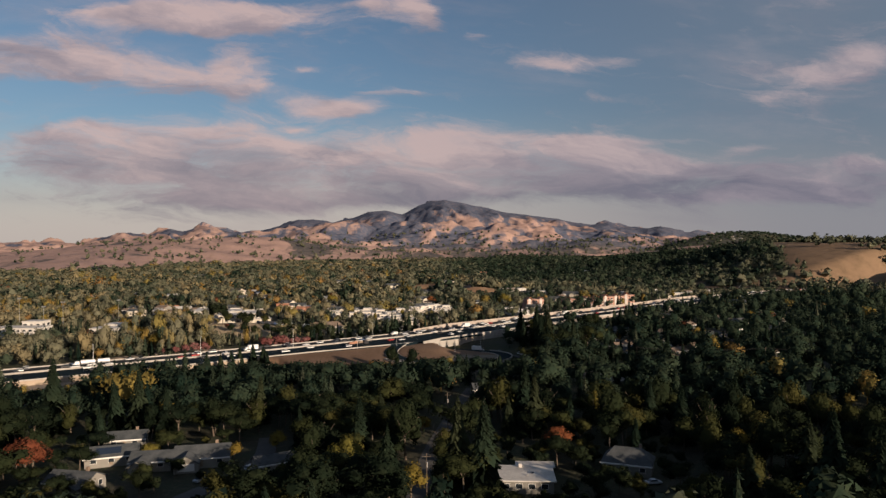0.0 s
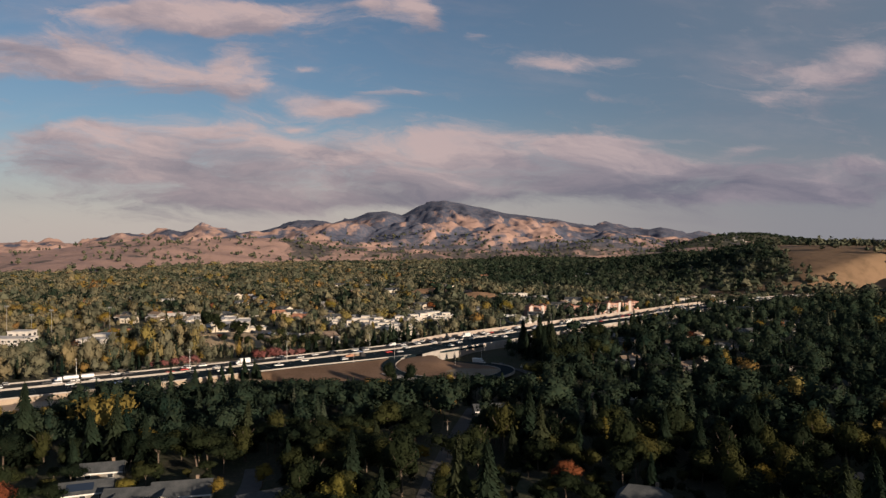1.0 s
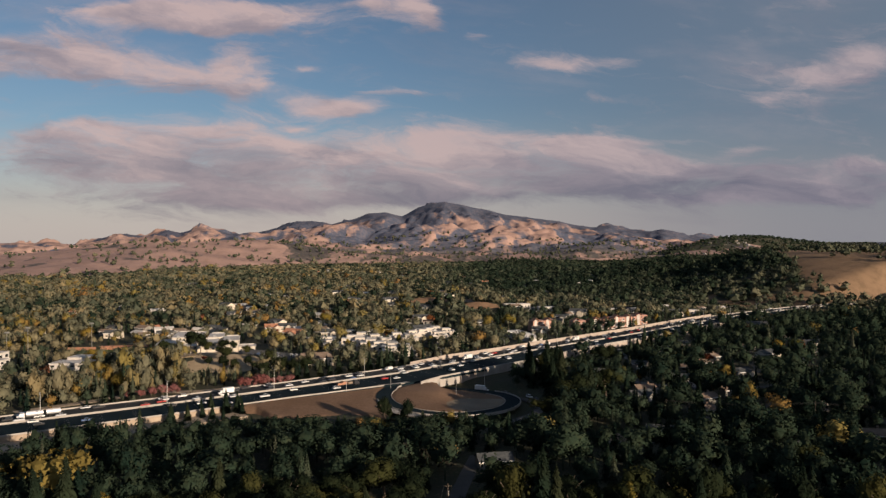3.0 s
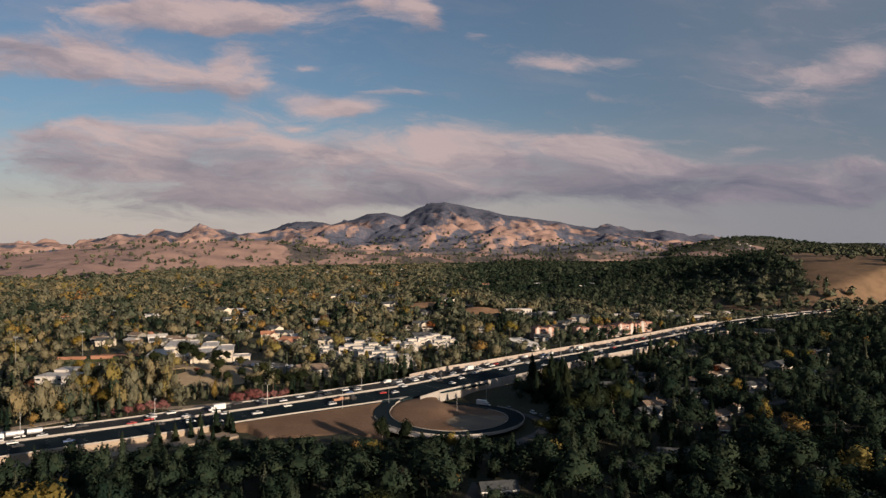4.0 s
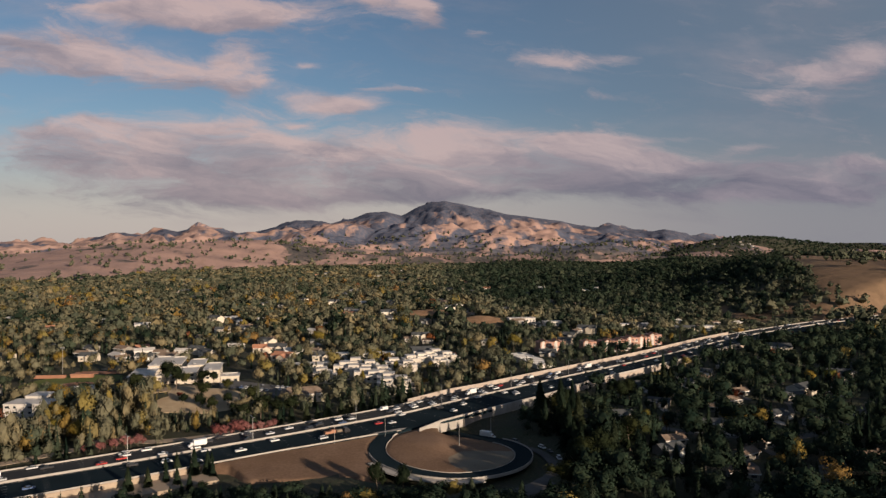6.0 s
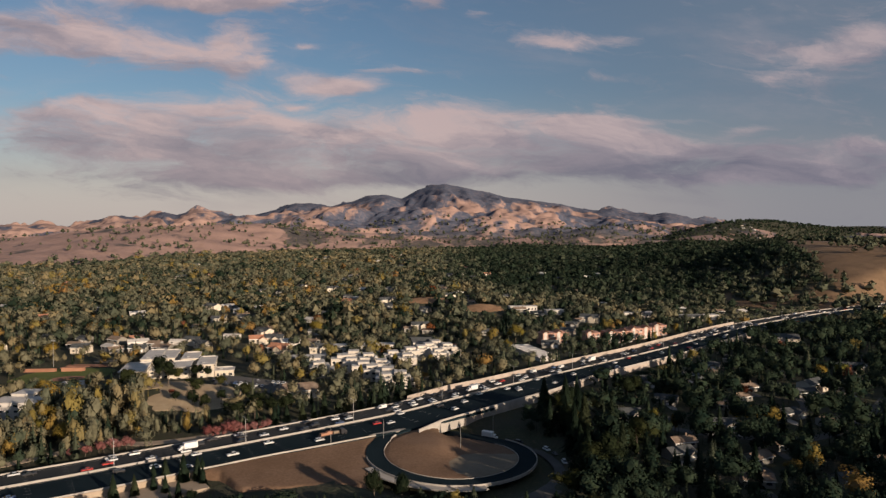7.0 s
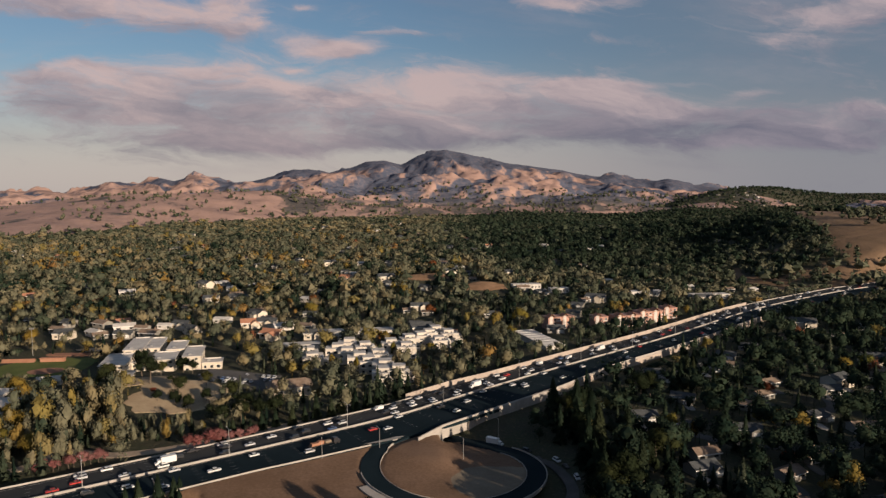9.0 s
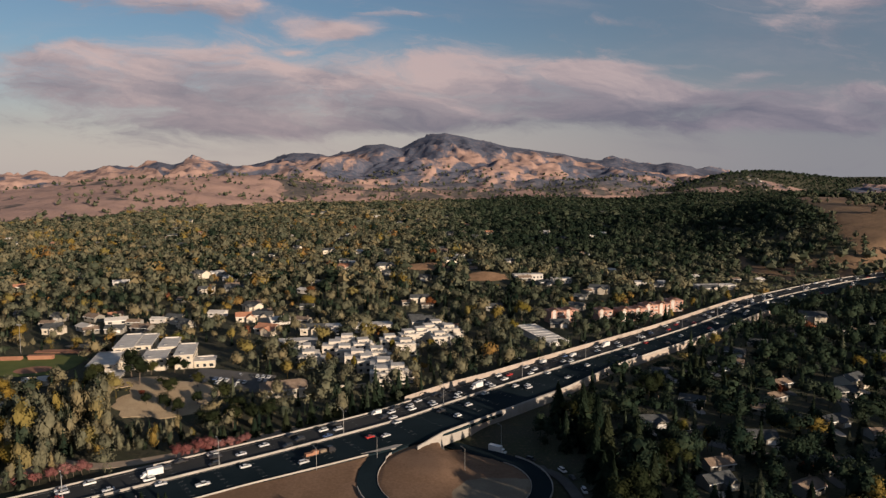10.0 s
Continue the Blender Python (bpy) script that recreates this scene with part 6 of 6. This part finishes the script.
def build_grounds():
    sheet("playing_field", -272, 606, 30, 27, 0.25, M_TURF, "dull green turf of a ball field", "field")
    sheet("infield", -264, 594, 11, 9, 0.33, M_CLAY, "reddish clay infield of the ball field", "infield", power=2.0)
    sheet("running_strip", -266, 644, 26, 5, 0.33, M_CLAY, "reddish clay strip beyond the turf", "infield")
    sheet("dry_lot", -150, 526, 25, 22, 0.3, M_DRY, "dry tan slope with weeds below the school", "verge", power=2.5, dent=0.3)
    sheet("bare_slope", -20, 1034, 32, 15, 0.4, M_SLOPE, "bare tan slope among the woods", "slope", power=2.0, dent=0.3)
    sheet("bare_slope_2", 48, 952, 27, 15, 0.4, M_SLOPE, "bare tan slope among the woods", "slope", power=2.0, dent=0.3)
    sheet("dry_bank", -186, 548, 26, 10, 0.3, M_DRY, "dry tan bank below the school", "verge", power=2.5, dent=0.3)
    sheet("dry_strip", -236, 660, 40, 7, 0.3, M_DRY, "dry tan strip beyond the ball field", "verge", power=2.5, dent=0.2)
    t = empty("bleachers", at(-298, 618, 6, 0.3), "red bleachers beside the ball field", "bleachers")
    for k in range(4):
        part("bench", boxed(-11, 11, k * 0.8, k * 0.8 + 0.7, 0, 0.5 + k * 0.5), M_CLAY, t)
    t = empty("dugout", at(-275, 622, 6, 0.3), "long low red dugout shed", "dugout")
    part("wall", boxed(-8, 8, -1.5, 1.5, -0.5, 2.4), M_CLAY, t)
    part("roof", boxed(-8.5, 8.5, -2, 2, 2.4, 2.65), M_TILE, t)
    for k, (x, y, h) in enumerate(((-358, 585, 25), (-337, 584, 18), (-320, 583, 22), (-300, 640, 20))):
        t = empty("floodlight", at(x, y, 0, 0), "tall slim floodlight mast by the ball field", "floodlight", "floodlights")
        part("mast", tube(bmesh.new(), (0, 0, -1), (0, 0, h), 0.22, 0.12), M_METAL, t)
        rack = part("rack", boxed(-1.8, 1.8, -0.12, 0.12, h - 0.3, h + 0.9), M_METAL, t)
        for j in range(4):
            part("lamp", tube(bmesh.new(), (-1.3 + j * 0.87, -0.12, h + 0.3), (-1.3 + j * 0.87, -0.5, h + 0.15), 0.2, 0.34), M_METAL, rack)


def build_poles():
    for x0 in range(-236, 420, 47):
        x, y, a = along(FW, s_at(x0), 0.0)
        t = empty("street_lamp", pose(x, y, 1.0, 0, 0, math.degrees(a)), "slim steel freeway lamp with two arms", "street lamp", "freeway lamps")
        part("post", tube(bmesh.new(), (0, 0, -0.1), (0, 0, 11), 0.16, 0.09), M_METAL, t)
        for s in (-1, 1):
            arm = part("arm", tube(bmesh.new(), (0, 0, 10.8), (0, s * 2.4, 11.4), 0.07, 0.05, 5), M_METAL, t)
            part("lamp_head", boxed(-0.18, 0.18, min(s * 2.2, s * 3.1), max(s * 2.2, s * 3.1), 11.35, 11.52, bevel=0.04), M_METAL, arm)
    for x, y in ((-54, 440), (-30, 453), (8, 447), (26, 476), (-110, 399)):
        z = float(mound_z(np.array([float(x)]), np.array([float(y)]))[0][0]) if x > -100 else -2.6
        t = empty("street_lamp", pose(x, y, z, 0, 0, 40), "slim steel lamp post beside the ramp", "street lamp", "ramp lamps")
        part("post", tube(bmesh.new(), (0, 0, -0.4), (0, 0, 9.5), 0.14, 0.08), M_METAL, t)
        arm = part("arm", tube(bmesh.new(), (0, 0, 9.3), (0, 2.0, 9.8), 0.06, 0.05, 5), M_METAL, t)
        part("lamp_head", boxed(-0.16, 0.16, 1.8, 2.6, 9.76, 9.9, bevel=0.03), M_METAL, arm)
    ends = []
    for x, y in ((104, 372), (170, 366), (232, 360), (-4, 186), (2, 262)):
        z = ground_z(x, y)
        t = empty("utility_pole", pose(x, y, z, 0, 0, 90 if x < 50 else 4), "weathered timber utility pole with a crossarm", "utility pole", "utility poles")
        part("post", tube(bmesh.new(), (0, 0, -1), (0, 0, 13.5), 0.15, 0.1), M_BARK, t)
        part("crossarm", boxed(-0.06, 0.06, -1.1, 1.1, 12.6, 12.74), M_BARK, t)
        if x < 50:
            part("transformer", tube(bmesh.new(), (0.45, 0, 9.6), (0.45, 0, 11.0), 0.3, 0.3, 10), M_METAL, t, "grey drum transformer")
        ends.append(Vector((x, y, z + 12.9)))
    for a, b in ((ends[0], ends[1]), (ends[1], ends[2]), (ends[3], ends[4])):
        for off in (-1.3, 0.0, 1.3):
            bm = bmesh.new()
            side = Vector((b.y - a.y, a.x - b.x, 0)).normalized() * off
            pts = [a.lerp(b, k / 12) + side - Vector((0, 0, 1.3 * 4 * (k / 12) * (1 - k / 12))) for k in range(13)]
            for p, q in zip(pts, pts[1:]):
                tube(bm, p, q, 0.03, 0.03, 4)
            tagged(part("power_line", bm, M_TYRE, None), "thin sagging power line between timber poles", "power line", "power lines")


# ---- traffic ----


def wheels(t, xs, half, r):
    for x in xs:
        for s in (-1, 1):
            part("wheel", tube(bmesh.new(), (x, s * (half - 0.24), r), (x, s * half, r), r, r, 12), M_TYRE, t)


def side_profile(profile, half, taper=0.0):
    """A body pulled out sideways from its side outline."""
    bm = bmesh.new()
    zmax = max(p[1] for p in profile)
    rings = [[bm.verts.new((x, s * (half - taper * (z / zmax)), z)) for x, z in profile] for s in (-1, 1)]
    bm.faces.new(rings[0])
    bm.faces.new(rings[1][::-1])
    n = len(profile)
    for i in range(n):
        bm.faces.new((rings[0][i], rings[1][i], rings[1][(i + 1) % n], rings[0][(i + 1) % n]))
    bmesh.ops.recalc_face_normals(bm, faces=bm.faces)
    bmesh.ops.bevel(bm, geom=list(bm.edges), offset=0.05, segments=1, affect="EDGES")
    return bm


def make_car(colour, kind):
    paint = M_CAR[colour]
    t = empty({"sedan": "car", "suv": "car", "pickup": "pickup_truck", "van": "van"}[kind], pose(0, 0, -300),
              {"sedan": f"{colour} saloon car", "suv": f"{colour} sport utility car", "pickup": f"{colour} pickup truck", "van": f"{colour} delivery van"}[kind] + " on asphalt",
              {"sedan": "car", "suv": "car", "pickup": "pickup truck", "van": "van"}[kind], "vehicles on the road")
    if kind == "sedan":
        prof = [(-2.3, 0.35), (2.3, 0.35), (2.35, 0.7), (1.3, 0.92), (-1.9, 0.98), (-2.35, 0.85)]
        cab = [(1.25, 0.9), (0.5, 1.42), (-0.9, 1.44), (-1.75, 0.95)]
    elif kind == "suv":
        prof = [(-2.3, 0.4), (2.3, 0.4), (2.35, 0.85), (1.35, 1.08), (-2.25, 1.1), (-2.4, 0.8)]
        cab = [(1.3, 1.05), (0.7, 1.7), (-1.95, 1.72), (-2.25, 1.08)]
    elif kind == "pickup":
        prof = [(-2.8, 0.5), (2.7, 0.5), (2.75, 0.95), (1.6, 1.15), (-2.8, 1.15)]
        cab = [(1.5, 1.1), (0.9, 1.78), (-0.6, 1.8), (-0.8, 1.1)]
    else:
        prof = [(-2.8, 0.45), (2.7, 0.45), (2.75, 1.0), (2.1, 1.3), (1.5, 2.2), (-2.75, 2.25), (-2.85, 1.0)]
        cab = [(2.05, 1.32), (1.55, 2.05), (0.9, 2.05), (0.9, 1.32)]
    body = part("body", side_profile(prof, 0.92), paint, t)
    part("cabin", side_profile(cab, 0.80 if kind != "van" else 0.95, 0.12 if kind != "van" else 0), M_GLASS, t)
    if kind != "van":
        top = [p for p in cab if p[1] > 1.3]
        x0, x1 = min(p[0] for p in top), max(p[0] for p in top)
        part("roof", boxed(x0 - 0.05, x1 + 0.05, -0.69, 0.69, top[0][1] - 0.02, top[0][1] + 0.05, bevel=0.02), paint, t)
    wheels(t, (-1.4, 1.45), 0.9, 0.34)
    return t


def make_truck(kind):
    if kind == "semi":
        t = empty("lorry", pose(0, 0, -300), "lorry with a long white box trailer", "lorry", "vehicles on the road")
        part("trailer", boxed(-13.0, 2.0, -1.27, 1.27, 1.2, 4.0, bevel=0.05), M_CAR["white"], t)
        part("cab", side_profile([(2.6, 0.7), (6.2, 0.7), (6.3, 1.6), (5.2, 1.9), (4.9, 3.0), (3.8, 3.6), (2.7, 3.6)], 1.2), M_CAR["white"], t)
        part("windscreen", boxed(4.9, 5.12, -1.0, 1.0, 2.0, 2.9), M_GLASS, t)
        part("chassis", boxed(-12.5, 5.8, -0.5, 0.5, 0.7, 1.2), M_TYRE, t)
        wheels(t, (-12, -10.7, 3.0, 5.4), 1.25, 0.5)
    elif kind == "box":
        t = empty("box_truck", pose(0, 0, -300), "white box truck with a tall cargo body", "truck", "vehicles on the road")
        part("cargo_box", boxed(-5.0, 1.2, -1.25, 1.25, 0.9, 3.6, bevel=0.05), M_CAR["white"], t)
        part("cab", side_profile([(1.4, 0.6), (3.6, 0.6), (3.7, 1.3), (3.0, 1.5), (2.5, 2.4), (1.4, 2.5)], 1.05), M_CAR["white"], t)
        part("windscreen", boxed(2.7, 2.95, -0.9, 0.9, 1.55, 2.2), M_GLASS, t)
        part("chassis", boxed(-4.8, 3.2, -0.5, 0.5, 0.5, 0.9), M_TYRE, t)
        wheels(t, (-3.6, 2.4), 1.1, 0.45)
    elif kind == "tanker":
        t = empty("tank_truck", pose(0, 0, -300), "tank truck with two round silver tanks", "truck", "vehicles on the road")
        for x0, x1 in ((-12.5, -6.5), (-5.2, 1.8)):
            part("tank", tube(bmesh.new(), (x0, 0, 2.3), (x1, 0, 2.3), 1.2, 1.2, 14), M_CAR["silver"], t)
        part("cab", side_profile([(2.4, 0.7), (5.8, 0.7), (5.9, 1.6), (4.8, 1.9), (4.5, 2.9), (2.5, 3.0)], 1.2), M_CAR["white"], t)
        part("windscreen", boxed(4.6, 4.8, -1.0, 1.0, 2.0, 2.7), M_GLASS, t)
        part("chassis", boxed(-12.3, 5.4, -0.5, 0.5, 0.7, 1.1), M_TYRE, t)
        wheels(t, (-11.5, -8, -4, 3.0, 5.0), 1.2, 0.5)
    else:
        t = empty("flatbed_truck", pose(0, 0, -300), "dark truck hauling rusty machinery on a flatbed", "truck", "vehicles on the road")
        part("bed", boxed(-10, 1.5, -1.25, 1.25, 0.9, 1.2), M_TYRE, t)
        ld = part("load", side_profile([(-9, 1.2), (-3, 1.2), (-2.6, 2.6), (-5, 2.9), (-6, 2.2), (-8.8, 2.4)], 1.0), M_CLAY, t, "rusty brown machine")
        part("crate", boxed(-2.0, 1.0, -0.9, 0.9, 1.2, 2.3, bevel=0.05), M_WOOD, t)
        part("cab", side_profile([(2.0, 0.7), (5.4, 0.7), (5.5, 1.6), (4.4, 1.9), (4.1, 2.9), (2.1, 3.0)], 1.15), M_CAR["black"], t)
        part("windscreen", boxed(4.15, 4.36, -0.95, 0.95, 2.0, 2.7), M_GLASS, t)
        wheels(t, (-9, -7.6, 3.0, 4.6), 1.2, 0.5)
    return t


def build_traffic():
    rng = np.random.default_rng(17)
    kinds = [("white", "sedan"), ("white", "suv"), ("black", "sedan"), ("black", "suv"), ("silver", "sedan"), ("silver", "suv"), ("red", "sedan"),
             ("blue", "sedan"), ("white", "pickup"), ("black", "pickup"), ("white", "van")]
    cars = [make_car(c, k) for c, k in kinds]
    odds = np.array([3, 2.2, 4.5, 4, 4, 3.5, 1.2, 1.2, 1, 1.4, 0.8])
    trucks = {k: make_truck(k) for k in ("semi", "box", "tanker", "flatbed")}

    def put(t, s, off, back):
        x, y, a = along(FW, s, off)
        copy_thing(t, pose(x, y, 0.02, 0, 0, math.degrees(a) + (180 if back else 0)))
    # lorries: where, which lane, which way
    for k, x0, off, back in (("tanker", -192, 6.7, True), ("flatbed", -62, -13.9, False), ("box", -116, 6.7, True), 
                             ("box", 22, 6.7, True), ("box", 120, 10.3, True)):
        put(trucks[k], s_at(x0), off, back)
    busy = [(-96, -10.4, 12), (-168, 6.7, 11), (-62, -13.9, 10), (-116, 6.7, 7), (-38, 10.3, 7), (22, 6.7, 7), (-215, -6.8, 12), (-128, 10.3, 11), (120, 10.3, 7), (210, 6.7, 12)]
    for off in (3.3, 6.7, 10.3, 13.8):
        s = s_at(-250) + rng.uniform(0, 20)
        while s < s_at(640):
            x = float(np.interp(s, FW[2], FW[0][:, 0]))
            if all(abs(o - off) > 1 or abs(x - bx) > r for bx, o, r in busy):
                put(cars[rng.choice(len(cars), p=odds / odds.sum())], s, off + rng.normal(0, 0.2), True)
            s += rng.uniform(10, 38) if x < 330 else rng.uniform(25, 60)
    for off in (-3.4, -6.8, -10.4, -13.9, -17.6):
        s = s_at(-240) + rng.uniform(0, 60)
        while s < s_at(640):
            x = float(np.interp(s, FW[2], FW[0][:, 0]))
            if all(abs(o - off) > 1 or abs(x - bx) > r for bx, o, r in busy):
                put(cars[rng.choice(len(cars), p=odds / odds.sum())], s, off + rng.normal(0, 0.2), False)
            s += rng.uniform(45, 130)
    # the street beside the ramp
    line = line_frame(STREETS[0][0])
    zz = lambda x, y: ground_z(x, y) + 0.14
    x, y, a = along(line, 10, 0)
    copy_thing(trucks["box"], pose(x, y, zz(x, y), 0, 0, math.degrees(a)))
    for s in (26, 44, 52, 66):
        x, y, a = along(line, s, 1.6)
        copy_thing(cars[int(rng.integers(0, 6))], pose(x, y, zz(x, y), 0, 0, math.degrees(a)))
    # parked in the lot
    for row in (-12, -4, 4, 12):
        for k in range(13):
            if rng.random() < 0.55:
                x, y = -148 + k * 3.4, 560 + row + rng.normal(0, 0.2)
                if x < -134 and row > 0:
                    continue
                copy_thing(cars[rng.choice(len(cars), p=odds / odds.sum())], pose(x, y, ground_z(x, y) + 0.37, 0, 0, 90 + rng.normal(0, 2)))
    # cars before the houses
    for x, y, a in ((-70, 204, 70), (-66, 206, 80), (-58, 214, 60), (60, 200, 10), (120, 490, 130), (136, 466, 160), (182, 457, 0), (210, 474, 50)):
        copy_thing(cars[int(rng.integers(0, 6))], pose(x, y, ground_z(x, y) + 0.15, 0, 0, a))
    for t in (*cars, *trucks.values()):
        for o in (*t.children_recursive, t):
            bpy.data.objects.remove(o)


build_near_houses()
build_neighbourhood()
build_school()
build_white_blocks()
build_townhouses()
build_apartments()
build_grounds()
build_poles()
build_traffic()

# ---- tree planting, once the open ground is known ----
build_woods(place_near_trees())
